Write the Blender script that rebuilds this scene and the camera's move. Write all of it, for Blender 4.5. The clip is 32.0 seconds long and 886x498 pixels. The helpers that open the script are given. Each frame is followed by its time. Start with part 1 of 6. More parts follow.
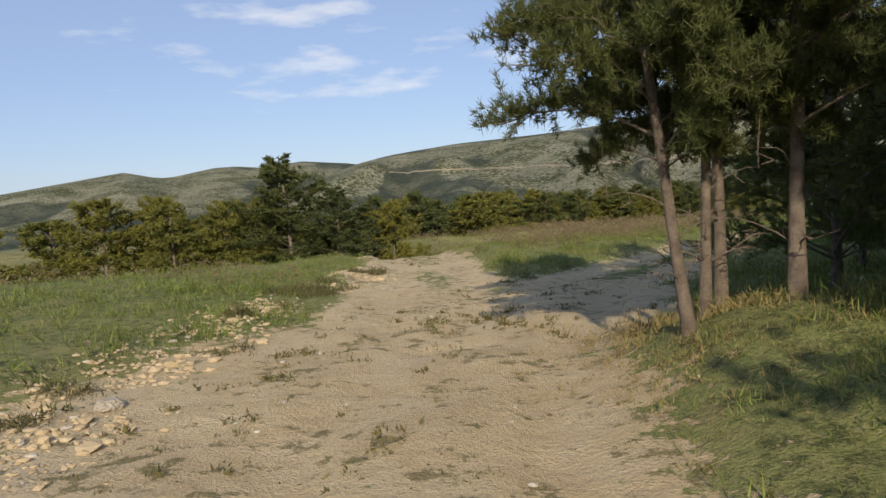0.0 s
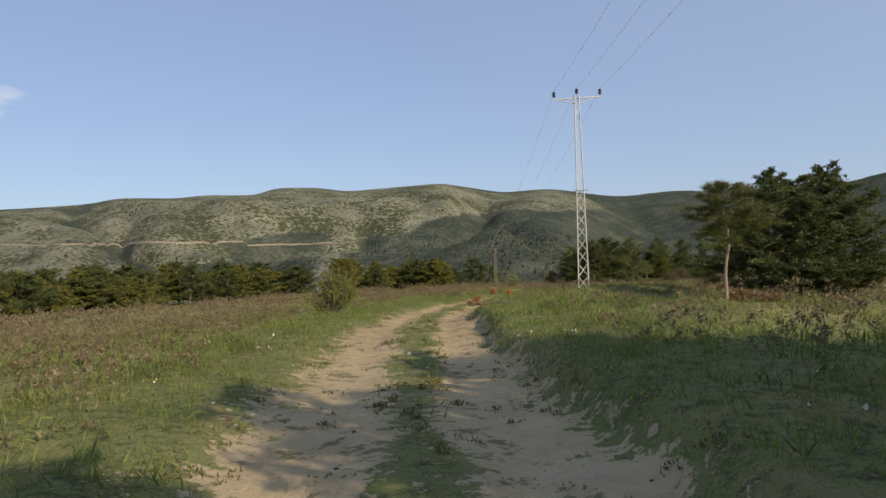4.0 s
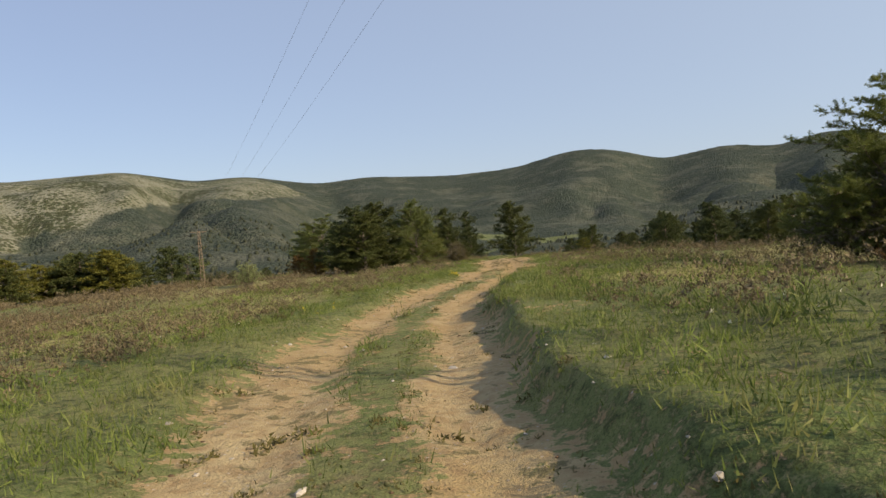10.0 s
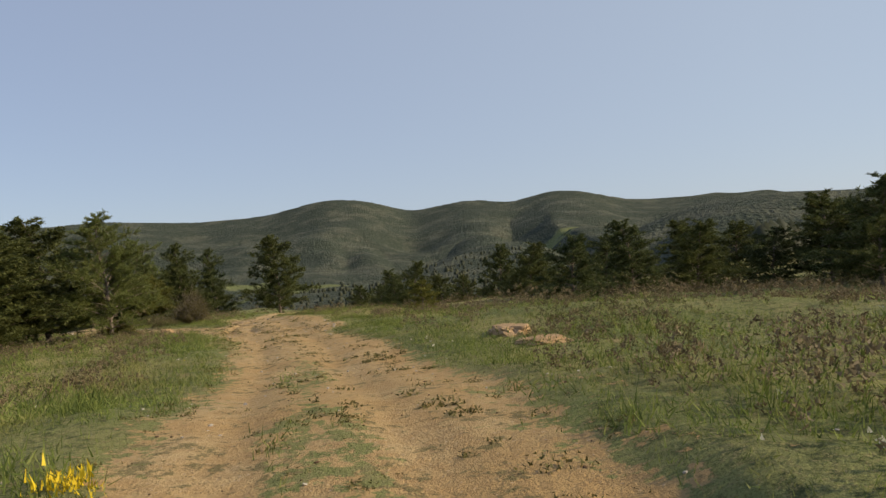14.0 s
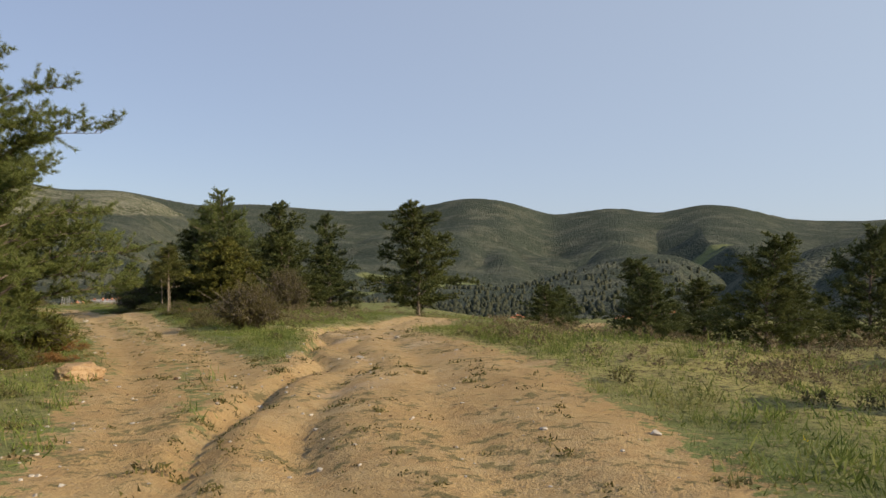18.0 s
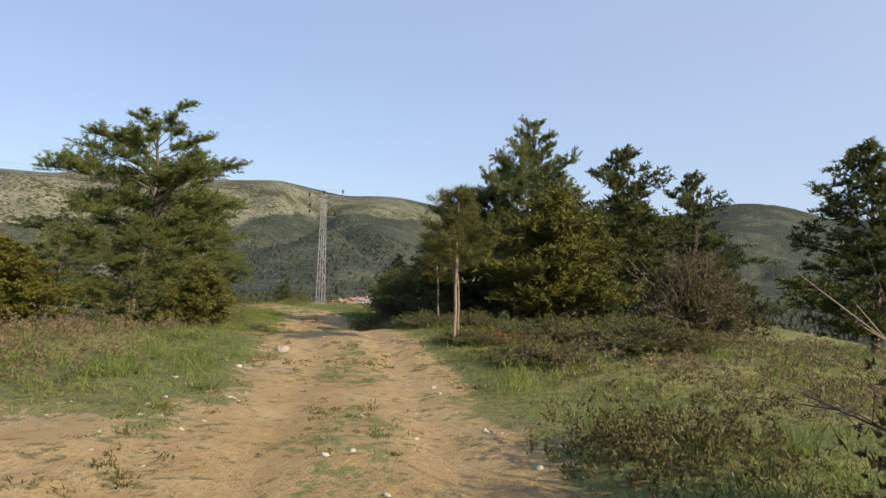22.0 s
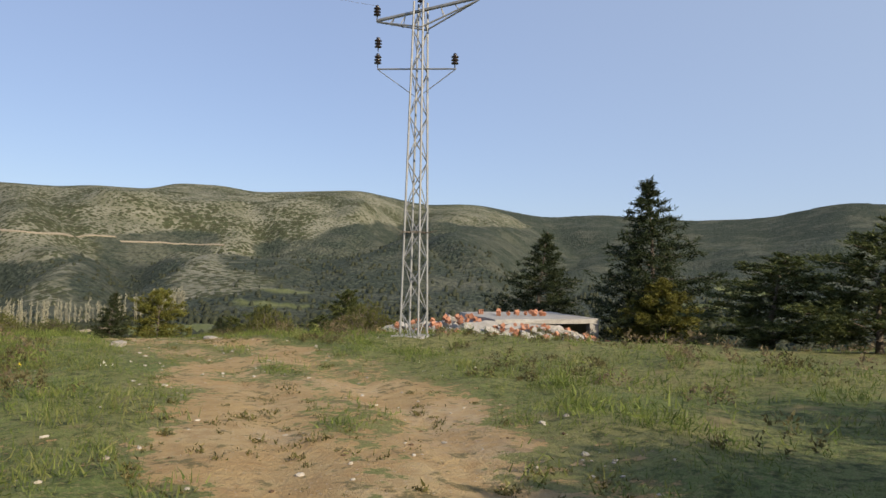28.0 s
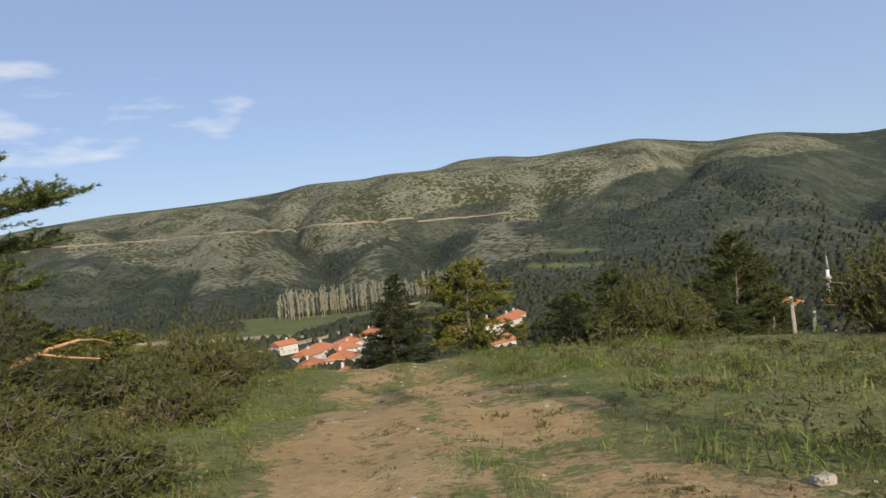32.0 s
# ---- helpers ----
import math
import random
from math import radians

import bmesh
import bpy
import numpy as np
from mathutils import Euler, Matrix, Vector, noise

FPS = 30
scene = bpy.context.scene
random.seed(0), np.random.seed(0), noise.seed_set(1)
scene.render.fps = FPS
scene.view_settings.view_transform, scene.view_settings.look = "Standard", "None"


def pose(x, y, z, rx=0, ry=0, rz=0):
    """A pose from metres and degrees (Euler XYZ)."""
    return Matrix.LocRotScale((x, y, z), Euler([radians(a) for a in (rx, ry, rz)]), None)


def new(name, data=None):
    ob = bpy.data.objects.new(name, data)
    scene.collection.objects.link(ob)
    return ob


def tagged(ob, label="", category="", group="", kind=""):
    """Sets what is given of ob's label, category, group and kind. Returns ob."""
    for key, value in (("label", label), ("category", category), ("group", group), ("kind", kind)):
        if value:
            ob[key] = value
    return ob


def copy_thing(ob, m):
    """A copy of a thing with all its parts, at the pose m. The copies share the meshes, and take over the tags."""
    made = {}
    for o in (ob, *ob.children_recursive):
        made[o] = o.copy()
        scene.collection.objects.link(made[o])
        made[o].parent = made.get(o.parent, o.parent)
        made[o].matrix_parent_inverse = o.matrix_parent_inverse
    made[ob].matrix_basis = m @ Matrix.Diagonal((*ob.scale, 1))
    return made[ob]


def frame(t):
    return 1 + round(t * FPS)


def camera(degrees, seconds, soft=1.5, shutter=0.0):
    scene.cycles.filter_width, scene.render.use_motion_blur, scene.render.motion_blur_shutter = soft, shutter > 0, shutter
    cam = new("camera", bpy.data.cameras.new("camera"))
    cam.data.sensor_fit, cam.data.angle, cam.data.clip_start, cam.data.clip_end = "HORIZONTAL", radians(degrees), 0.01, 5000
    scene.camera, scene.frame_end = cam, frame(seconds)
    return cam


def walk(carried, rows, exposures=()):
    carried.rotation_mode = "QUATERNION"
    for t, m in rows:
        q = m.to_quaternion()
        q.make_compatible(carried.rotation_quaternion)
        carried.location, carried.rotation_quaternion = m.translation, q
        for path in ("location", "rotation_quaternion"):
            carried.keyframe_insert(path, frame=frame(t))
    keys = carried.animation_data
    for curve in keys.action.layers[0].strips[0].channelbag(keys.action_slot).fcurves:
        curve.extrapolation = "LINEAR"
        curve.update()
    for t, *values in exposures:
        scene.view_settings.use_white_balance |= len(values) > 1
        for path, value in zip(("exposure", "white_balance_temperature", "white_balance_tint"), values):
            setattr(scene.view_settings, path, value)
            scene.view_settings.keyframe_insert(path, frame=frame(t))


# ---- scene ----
cam = camera(63.34, 32.0)
PATH = [
    (0.0, pose(-0.000, 0.000, 1.451, 85.48, 3.52, -2.29)),
    (0.5, pose(-0.110, 1.914, 1.379, 88.57, 5.87, -4.71)),
    (1.0, pose(-0.039, 3.850, 1.287, 88.48, 8.90, -11.29)),
    (1.5, pose(0.281, 5.844, 1.195, 88.01, 10.23, -18.37)),
    (2.0, pose(0.927, 7.798, 1.098, 86.10, 9.63, -25.58)),
    (2.5, pose(1.762, 9.792, 1.030, 87.87, 7.55, -30.27)),
    (3.0, pose(2.744, 11.821, 0.967, 90.74, 3.49, -34.71)),
    (3.5, pose(3.835, 13.805, 0.878, 90.40, 1.17, -36.94)),
    (4.0, pose(5.035, 15.816, 0.772, 90.38, 2.06, -41.14)),
    (4.4, pose(6.099, 17.257, 0.701, 91.75, 3.67, -46.50)),
    (4.5, pose(6.369, 17.617, 0.683, 90.47, 3.72, -47.68)),
    (6.5, pose(12.784, 25.558, 0.456, 90.59, 2.99, -50.33)),
    (7.0, pose(14.565, 27.711, 0.356, 89.24, 4.64, -51.62)),
    (7.5, pose(16.387, 29.802, 0.233, 87.64, 4.07, -51.04)),
    (8.0, pose(18.270, 31.852, 0.072, 88.52, 3.26, -53.52)),
    (8.5, pose(20.246, 33.894, -0.035, 86.75, 5.14, -56.75)),
    (9.0, pose(22.340, 35.801, -0.124, 89.21, 3.89, -59.37)),
    (9.5, pose(24.531, 37.714, -0.221, 88.34, 6.50, -59.25)),
    (10.0, pose(26.879, 39.567, -0.340, 88.05, 4.76, -64.87)),
    (10.5, pose(29.402, 41.289, -0.468, 87.34, 5.19, -66.91)),
    (11.0, pose(32.179, 42.839, -0.589, 90.44, 5.03, -69.81)),
    (11.5, pose(35.048, 44.269, -0.696, 89.82, 5.67, -74.71)),
    (12.0, pose(37.945, 45.559, -0.786, 91.51, 5.25, -74.93)),
    (12.5, pose(40.937, 46.671, -0.868, 92.02, 4.65, -77.59)),
    (13.0, pose(44.018, 47.652, -0.966, 89.36, 3.57, -82.01)),
    (13.5, pose(47.168, 48.506, -1.084, 88.68, 3.42, -82.92)),
    (14.0, pose(50.353, 49.349, -1.203, 90.45, 4.56, -84.57)),
    (14.5, pose(53.530, 50.214, -1.347, 89.16, 6.20, -84.55)),
    (16.5, pose(65.804, 54.209, -1.794, 88.57, 5.80, -78.54)),
    (17.0, pose(68.385, 55.202, -1.911, 87.84, 5.24, -77.09)),
    (17.5, pose(70.817, 56.170, -2.021, 88.24, 3.36, -75.56)),
    (18.0, pose(72.952, 57.180, -2.086, 91.00, -0.32, -73.77)),
    (18.5, pose(74.987, 58.420, -2.187, 89.88, 0.45, -72.09)),
    (19.0, pose(77.015, 59.820, -2.293, 89.66, 1.96, -67.18)),
    (19.5, pose(79.089, 61.337, -2.398, 92.59, -0.91, -59.30)),
    (20.0, pose(81.148, 62.932, -2.508, 92.56, 0.34, -58.52)),
    (20.5, pose(83.167, 64.666, -2.624, 91.46, -0.20, -57.37)),
    (21.0, pose(85.156, 66.416, -2.743, 88.75, -0.80, -54.35)),
    (21.5, pose(87.093, 68.137, -2.856, 91.16, -1.29, -52.43)),
    (22.0, pose(88.995, 69.873, -2.963, 91.09, -1.93, -53.53)),
    (22.5, pose(90.887, 71.681, -3.060, 91.49, -0.71, -52.97)),
    (23.0, pose(92.823, 73.457, -3.187, 90.07, 0.20, -52.65)),
    (23.5, pose(94.763, 75.307, -3.323, 90.13, 1.12, -52.88)),
    (24.0, pose(96.713, 77.115, -3.455, 88.10, 1.38, -51.05)),
    (24.5, pose(98.694, 78.969, -3.595, 88.72, 1.79, -49.01)),
    (26.5, pose(107.472, 89.038, -4.172, 90.94, 4.53, -50.72)),
    (26.6, pose(107.898, 89.503, -4.201, 92.57, 2.86, -50.17)),
    (27.0, pose(109.598, 91.353, -4.316, 93.44, -0.04, -50.25)),
    (27.5, pose(111.683, 93.617, -4.460, 93.08, -1.58, -50.56)),
    (28.0, pose(113.718, 95.939, -4.613, 91.64, -1.22, -47.16)),
    (28.5, pose(115.737, 98.368, -4.743, 91.59, 0.09, -46.32)),
    (29.0, pose(117.567, 100.996, -4.859, 92.56, -0.77, -41.21)),
    (29.5, pose(119.081, 103.610, -4.968, 93.48, 0.27, -37.49)),
    (30.0, pose(120.044, 105.855, -4.989, 92.58, 1.60, -30.58)),
    (30.2, pose(120.318, 106.687, -4.994, 93.63, 1.82, -28.93)),
    (30.5, pose(120.657, 107.888, -5.005, 91.55, 3.71, -25.77)),
    (31.0, pose(120.998, 109.719, -5.076, 91.94, 4.38, -22.10)),
    (31.2, pose(121.150, 110.457, -5.110, 91.13, 5.95, -23.56)),
    (31.5, pose(121.391, 111.554, -5.164, 92.90, 1.73, -22.45)),
    (32.0, pose(121.853, 113.261, -5.284, 89.23, 5.86, -24.76)),
]
walk(cam, PATH, exposures=[(0.0, 0.0, 6850, 11), (2.0, 0.1, 6950, 11), (4.0, -0.1, 6950, 11), (7.0, -0.1, 7050, 11), (9.0, 0.12, 7350, 11), (13.0, -0.1, 7600, 11), (17.0, -0.02, 7600, 11), (20.0, 0.12, 7250, 11), (23.5, 0.35, 7050, 11), (28.0, 0.08, 6950, 11), (31.0, -0.2, 6650, 11), (32.0, -0.05, 6800, 11)])

# ---------------------------------------------------------------- sky and sun
SUN_AZ, SUN_EL = 184.0, 27.0
world = bpy.data.worlds.new("sky")
scene.world = world
world.use_nodes = True
wn, wl = world.node_tree.nodes, world.node_tree.links
sky = wn.new("ShaderNodeTexSky")
sky.sky_type = "NISHITA"
sky.sun_disc = False
sky.sun_elevation, sky.sun_rotation = radians(SUN_EL), radians(SUN_AZ)
sky.altitude, sky.air_density, sky.dust_density, sky.ozone_density = 900, 1.0, 1.2, 3.0
wn["Background"].inputs["Strength"].default_value = 0.15
# a thin high veil, and fair-weather clouds low in the north
tc = wn.new("ShaderNodeTexCoord")
mp = wn.new("ShaderNodeMapping")
mp.inputs["Scale"].default_value = (8, 8, 30)
puff = wn.new("ShaderNodeTexNoise")
puff.inputs["Scale"].default_value, puff.inputs["Detail"].default_value, puff.inputs["Roughness"].default_value = 1.0, 6, 0.55
wl.new(tc.outputs["Generated"], mp.inputs["Vector"])
wl.new(mp.outputs["Vector"], puff.inputs["Vector"])
away = wn.new("ShaderNodeVectorMath")
away.operation = "DISTANCE"
away.inputs[1].default_value = (-0.1, 0.97, 0.185)
flat = wn.new("ShaderNodeMapping")
flat.inputs["Scale"].default_value = (1, 1, 4.2)
flat.inputs["Location"].default_value = (0, 0, -0.185 * 3.2)
wl.new(tc.outputs["Generated"], flat.inputs["Vector"])
wl.new(flat.outputs["Vector"], away.inputs[0])
zone = wn.new("ShaderNodeMapRange")
for key, v in zip(("From Min", "From Max", "To Min", "To Max"), (0.2, 0.55, 0.13, -0.2)):
    zone.inputs[key].default_value = v
wl.new(away.outputs["Value"], zone.inputs["Value"])
sumn = wn.new("ShaderNodeMath")
wl.new(puff.outputs["Fac"], sumn.inputs[0])
wl.new(zone.outputs["Result"], sumn.inputs[1])
cover = wn.new("ShaderNodeMapRange")
for key, v in zip(("From Min", "From Max", "To Min", "To Max"), (0.63, 0.82, 0.0, 0.5)):
    cover.inputs[key].default_value = v
wl.new(sumn.outputs["Value"], cover.inputs["Value"])
blend = wn.new("ShaderNodeMix")
blend.data_type = "RGBA"
blend.inputs[7].default_value = (6.5, 6.6, 6.7, 1)
wl.new(cover.outputs["Result"], blend.inputs[0])
haze = wn.new("ShaderNodeMix")
haze.data_type = "RGBA"
haze.inputs[0].default_value = 0.6
haze.inputs[7].default_value = (2.3, 3.0, 4.85, 1)
wl.new(sky.outputs["Color"], haze.inputs[6])
# the veil whitens towards the sunlit east
side = wn.new("ShaderNodeVectorMath")
side.operation = "DISTANCE"
side.inputs[1].default_value = (0.85, -0.5, 0.2)
wl.new(tc.outputs["Generated"], side.inputs[0])
thin = wn.new("ShaderNodeMapRange")
for key, v in zip(("From Min", "From Max", "To Min", "To Max"), (0.2, 1.3, 0.42, 0.0)):
    thin.inputs[key].default_value = v
wl.new(side.outputs["Value"], thin.inputs["Value"])
veil = wn.new("ShaderNodeMix")
veil.data_type = "RGBA"
veil.inputs[7].default_value = (3.7, 4.7, 5.9, 1)
wl.new(thin.outputs["Result"], veil.inputs[0])
wl.new(haze.outputs[2], veil.inputs[6])
wl.new(veil.outputs[2], blend.inputs[6])
wl.new(blend.outputs[2], wn["Background"].inputs["Color"])

sun = new("sun", bpy.data.lights.new("sun", "SUN"))
sun.data.energy, sun.data.angle, sun.data.color = 5.0, radians(0.6), (1.0, 0.89, 0.72)
sun.matrix_world = pose(0, 0, 60, 90 - SUN_EL, 0, 180 - SUN_AZ)

# ---------------------------------------------------------------- materials
class Nodes:
    """A short way to write a node material."""
    def __init__(self, name, rough_=0.8, spec=0.3):
        self.mat = bpy.data.materials.new(name)
        self.mat.use_nodes = True
        self.t = self.mat.node_tree
        self.b = self.t.nodes["Principled BSDF"]
        self.b.inputs["Roughness"].default_value = rough_
        self.b.inputs["Specular IOR Level"].default_value = spec

    def link(self, a, b):
        self.t.links.new(a, b)

    def pos(self):
        return self.t.nodes.new("ShaderNodeNewGeometry").outputs["Position"]

    def noise(self, scale, detail=4.0, roughness=0.6, vec=None, out="Fac"):
        n = self.t.nodes.new("ShaderNodeTexNoise")
        n.inputs["Scale"].default_value, n.inputs["Detail"].default_value, n.inputs["Roughness"].default_value = scale, detail, roughness
        self.link(vec if vec is not None else self.pos(), n.inputs["Vector"])
        return n.outputs[out]

    def voronoi(self, scale, vec=None, out="Distance"):
        n = self.t.nodes.new("ShaderNodeTexVoronoi")
        n.inputs["Scale"].default_value = scale
        self.link(vec if vec is not None else self.pos(), n.inputs["Vector"])
        return n.outputs[out]

    def attr(self, name):
        n = self.t.nodes.new("ShaderNodeAttribute")
        n.attribute_name = name
        return n.outputs["Fac"]

    def island(self):
        return self.t.nodes.new("ShaderNodeNewGeometry").outputs["Random Per Island"]

    def object_random(self):
        return self.t.nodes.new("ShaderNodeObjectInfo").outputs["Random"]

    def ramp(self, fac, stops):
        n = self.t.nodes.new("ShaderNodeValToRGB")
        e = n.color_ramp.elements
        while len(e) < len(stops):
            e.new(0.5)
        for k, (p, c) in enumerate(stops):
            e[k].position, e[k].color = p, (*c, 1) if len(c) == 3 else c
        self.link(fac, n.inputs["Fac"])
        return n.outputs["Color"]

    def span(self, fac, a, b, lo=0.0, hi=1.0):
        n = self.t.nodes.new("ShaderNodeMapRange")
        for k, v in zip(("From Min", "From Max", "To Min", "To Max"), (a, b, lo, hi)):
            n.inputs[k].default_value = v
        self.link(fac, n.inputs["Value"])
        return n.outputs["Result"]

    def math(self, op, a, b):
        n = self.t.nodes.new("ShaderNodeMath")
        n.operation = op
        for k, v in enumerate((a, b)):
            if isinstance(v, (int, float)):
                n.inputs[k].default_value = v
            else:
                self.link(v, n.inputs[k])
        return n.outputs["Value"]

    def mix(self, fac, a, b, blend="MIX"):
        n = self.t.nodes.new("ShaderNodeMix")
        n.data_type, n.blend_type = "RGBA", blend
        for k, v in ((0, fac), (6, a), (7, b)):
            if isinstance(v, (int, float)):
                n.inputs[k].default_value = v
            elif isinstance(v, tuple):
                n.inputs[k].default_value = (*v, 1)
            else:
                self.link(v, n.inputs[k])
        return n.outputs[2]

    def colour(self, c):
        self.link(c, self.b.inputs["Base Color"])

    def bump(self, height, strength=0.4, distance=0.02):
        n = self.t.nodes.new("ShaderNodeBump")
        n.inputs["Strength"].default_value, n.inputs["Distance"].default_value = strength, distance
        self.link(height, n.inputs["Height"])
        self.link(n.outputs["Normal"], self.b.inputs["Normal"])


def leafy(name, low, high, pale, through_=0.25):
    """Needles or leaves: each piece its own shade, a little light passes through."""
    m = Nodes(name, 0.62, 0.2)
    own = m.ramp(m.math("ADD", m.math("MULTIPLY", m.island(), 0.6), m.span(m.noise(3.5, 3), 0.3, 0.7, 0.0, 0.4)), [(0.0, low), (0.6, high), (1.0, pale)])
    big = m.span(m.noise(0.9, 3), 0.3, 0.7, 0.7, 1.25)
    c = m.mix(1.0, own, m.ramp(big, [(0.0, (0.0, 0.0, 0.0)), (1.0, (1, 1, 1))]), "MULTIPLY")
    c = m.mix(m.span(m.object_random(), 0, 1, 0.0, 0.35), c, (high[0] * 1.3, high[1] * 1.05, high[2] * 0.6))
    m.colour(c)
    tr = m.t.nodes.new("ShaderNodeBsdfTranslucent")
    m.link(c, tr.inputs["Color"])
    ms = m.t.nodes.new("ShaderNodeMixShader")
    ms.inputs[0].default_value = through_
    m.link(m.b.outputs[0], ms.inputs[1])
    m.link(tr.outputs[0], ms.inputs[2])
    m.link(ms.outputs[0], m.t.nodes["Material Output"].inputs["Surface"])
    return m.mat


def grassy(name, low, high, straw, through_=0.35):
    """Blades in patches: fresh green, yellowing, and straw, each blade its own shade."""
    m = Nodes(name, 0.6, 0.2)
    green = m.mix(m.island(), low, high)
    patch = m.math("ADD", m.span(m.noise(0.55, 4), 0.38, 0.66, -0.1, 0.55), m.span(m.noise(3.0, 3), 0.35, 0.65, -0.15, 0.3))
    c = m.mix(m.span(m.math("ADD", patch, m.math("MULTIPLY", m.island(), 0.45)), 0.5, 1.05), green, straw)
    c = m.mix(1.0, c, m.ramp(m.span(m.noise(1.3, 4), 0.3, 0.7, 0.55, 1.1), [(0.0, (0, 0, 0)), (1.0, (1, 1, 1))]), "MULTIPLY")
    m.colour(c)
    tr = m.t.nodes.new("ShaderNodeBsdfTranslucent")
    m.link(c, tr.inputs["Color"])
    ms = m.t.nodes.new("ShaderNodeMixShader")
    ms.inputs[0].default_value = through_
    m.link(m.b.outputs[0], ms.inputs[1])
    m.link(tr.outputs[0], ms.inputs[2])
    m.link(ms.outputs[0], m.t.nodes["Material Output"].inputs["Surface"])
    return m.mat


def plain(name, a, b, scale=8.0, rough_=0.8, spec=0.3, metal=0.0, bump=0.3, depth=0.01, spread=0.0):
    """Two tones mixed at two sizes, with fine relief."""
    m = Nodes(name, rough_, spec)
    m.b.inputs["Metallic"].default_value = metal
    f = m.math("ADD", m.math("MULTIPLY", m.noise(scale), 0.6), m.math("MULTIPLY", m.noise(scale * 7, 5), 0.4))
    c = m.mix(m.span(f, 0.35, 0.65), a, b)
    if spread:
        c = m.mix(m.span(m.object_random(), 0, 1, 0, spread), c, tuple(v * 0.45 for v in a))
        c = m.mix(m.span(m.island(), 0, 1, 0, spread), c, tuple(min(1, v * 1.5) for v in b))
    m.colour(c)
    m.bump(m.noise(scale * 12, 6), bump, depth)
    return m.mat


def ground_material():
    m = Nodes("earth_and_turf", 0.95, 0.1)
    dirt_f, heath_f, far_f, pale_f = m.attr("dirt"), m.attr("heath"), m.attr("far"), m.attr("scree")
    # bare sandy loam with a little gravel
    soil = m.mix(m.span(m.noise(0.5, 5), 0.35, 0.65), (0.42, 0.305, 0.145), (0.51, 0.395, 0.215))
    soil = m.mix(m.span(m.noise(6, 6), 0.45, 0.75), soil, (0.31, 0.2, 0.1))
    soil = m.mix(m.span(m.noise(1.6, 6, 0.7), 0.5, 0.68, 0, 0.75), soil, (0.33, 0.22, 0.11))
    soil = m.mix(m.span(m.noise(28, 5, 0.7), 0.58, 0.74, 0, 0.6), soil, (0.22, 0.15, 0.085))
    soil = m.mix(m.span(m.voronoi(14), 0.16, 0.1), soil, m.mix(m.noise(3), (0.34, 0.26, 0.18), (0.62, 0.56, 0.47)))
    soil = m.mix(m.span(pale_f, 0.2, 1.0, 0, 0.75), soil, m.mix(m.span(m.noise(9, 6), 0.4, 0.6), (0.4, 0.29, 0.18), (0.64, 0.58, 0.49)))
    soil = m.mix(m.math("MULTIPLY", m.attr("ochre"), m.span(m.noise(0.8, 5), 0.35, 0.65, 0.45, 1.0)), soil, m.mix(m.span(m.noise(9, 6, 0.7), 0.4, 0.62), (0.45, 0.29, 0.125), (0.36, 0.225, 0.1)))
    soil = m.mix(m.math("MULTIPLY", m.attr("chalk"), m.span(m.noise(1.7, 6, 0.7), 0.3, 0.6, 0.9, 0.45)), soil, m.mix(m.noise(20, 4), (0.49, 0.39, 0.24), (0.6, 0.5, 0.335)))
    mats = m.math("ADD", m.noise(4.5, 6, 0.75), m.span(m.noise(0.9, 3), 0.35, 0.65, -0.07, 0.07))
    soil = m.mix(m.span(mats, 0.56, 0.61, 0, 0.8), soil, m.mix(m.noise(14, 3), (0.1, 0.105, 0.04), (0.2, 0.16, 0.08)))
    # turf
    turf = m.mix(m.span(m.noise(0.35, 4), 0.35, 0.65), (0.15, 0.19, 0.062), (0.25, 0.24, 0.095))
    turf = m.mix(m.span(m.noise(6, 7, 0.75), 0.47, 0.6), turf, (0.07, 0.082, 0.032))
    turf = m.mix(m.span(m.noise(17, 6, 0.8), 0.52, 0.62, 0, 0.9), turf, (0.29, 0.25, 0.115))
    turf = m.mix(m.span(m.noise(60, 4, 0.8), 0.5, 0.64, 0, 0.7), turf, (0.045, 0.055, 0.018))
    turf = m.mix(m.span(m.noise(1.4, 5), 0.58, 0.72), turf, (0.25, 0.2, 0.1))
    # dry heath
    heath = m.mix(m.span(m.noise(1.1, 5), 0.35, 0.6), (0.24, 0.215, 0.085), (0.33, 0.3, 0.11))
    heath = m.mix(m.span(m.noise(30, 5, 0.8), 0.52, 0.66, 0, 0.7), heath, (0.3, 0.25, 0.12))
    heath = m.mix(m.span(m.noise(8, 6, 0.75), 0.48, 0.62), heath, (0.06, 0.042, 0.026))
    turf = m.mix(heath_f, turf, heath)
    edge = m.math("ADD", dirt_f, m.math("MULTIPLY", m.math("SUBTRACT", m.noise(6, 6, 0.7), 0.5), 2.2))
    edge = m.math("ADD", edge, m.math("MULTIPLY", m.math("SUBTRACT", m.noise(2.3, 4), 0.5), 0.9))
    near = m.mix(m.span(edge, 0.44, 0.56), turf, soil)
    # far slopes: limestone dotted with scrub, woods in the gullies and below
    rock = m.mix(m.span(m.noise(0.02, 6), 0.35, 0.65), (0.15, 0.152, 0.092), (0.25, 0.243, 0.172))
    rock = m.mix(m.span(m.noise(0.15, 5, 0.7), 0.48, 0.68, 0, 0.6), rock, (0.35, 0.325, 0.255))
    scrub = m.mix(m.noise(0.2, 3), (0.05, 0.062, 0.03), (0.1, 0.108, 0.054))
    cover = m.span(m.noise(0.008, 6, 0.6), 0.36, 0.64, 0.26, 0.66)
    dots = m.math("SUBTRACT", m.voronoi(0.16), cover)
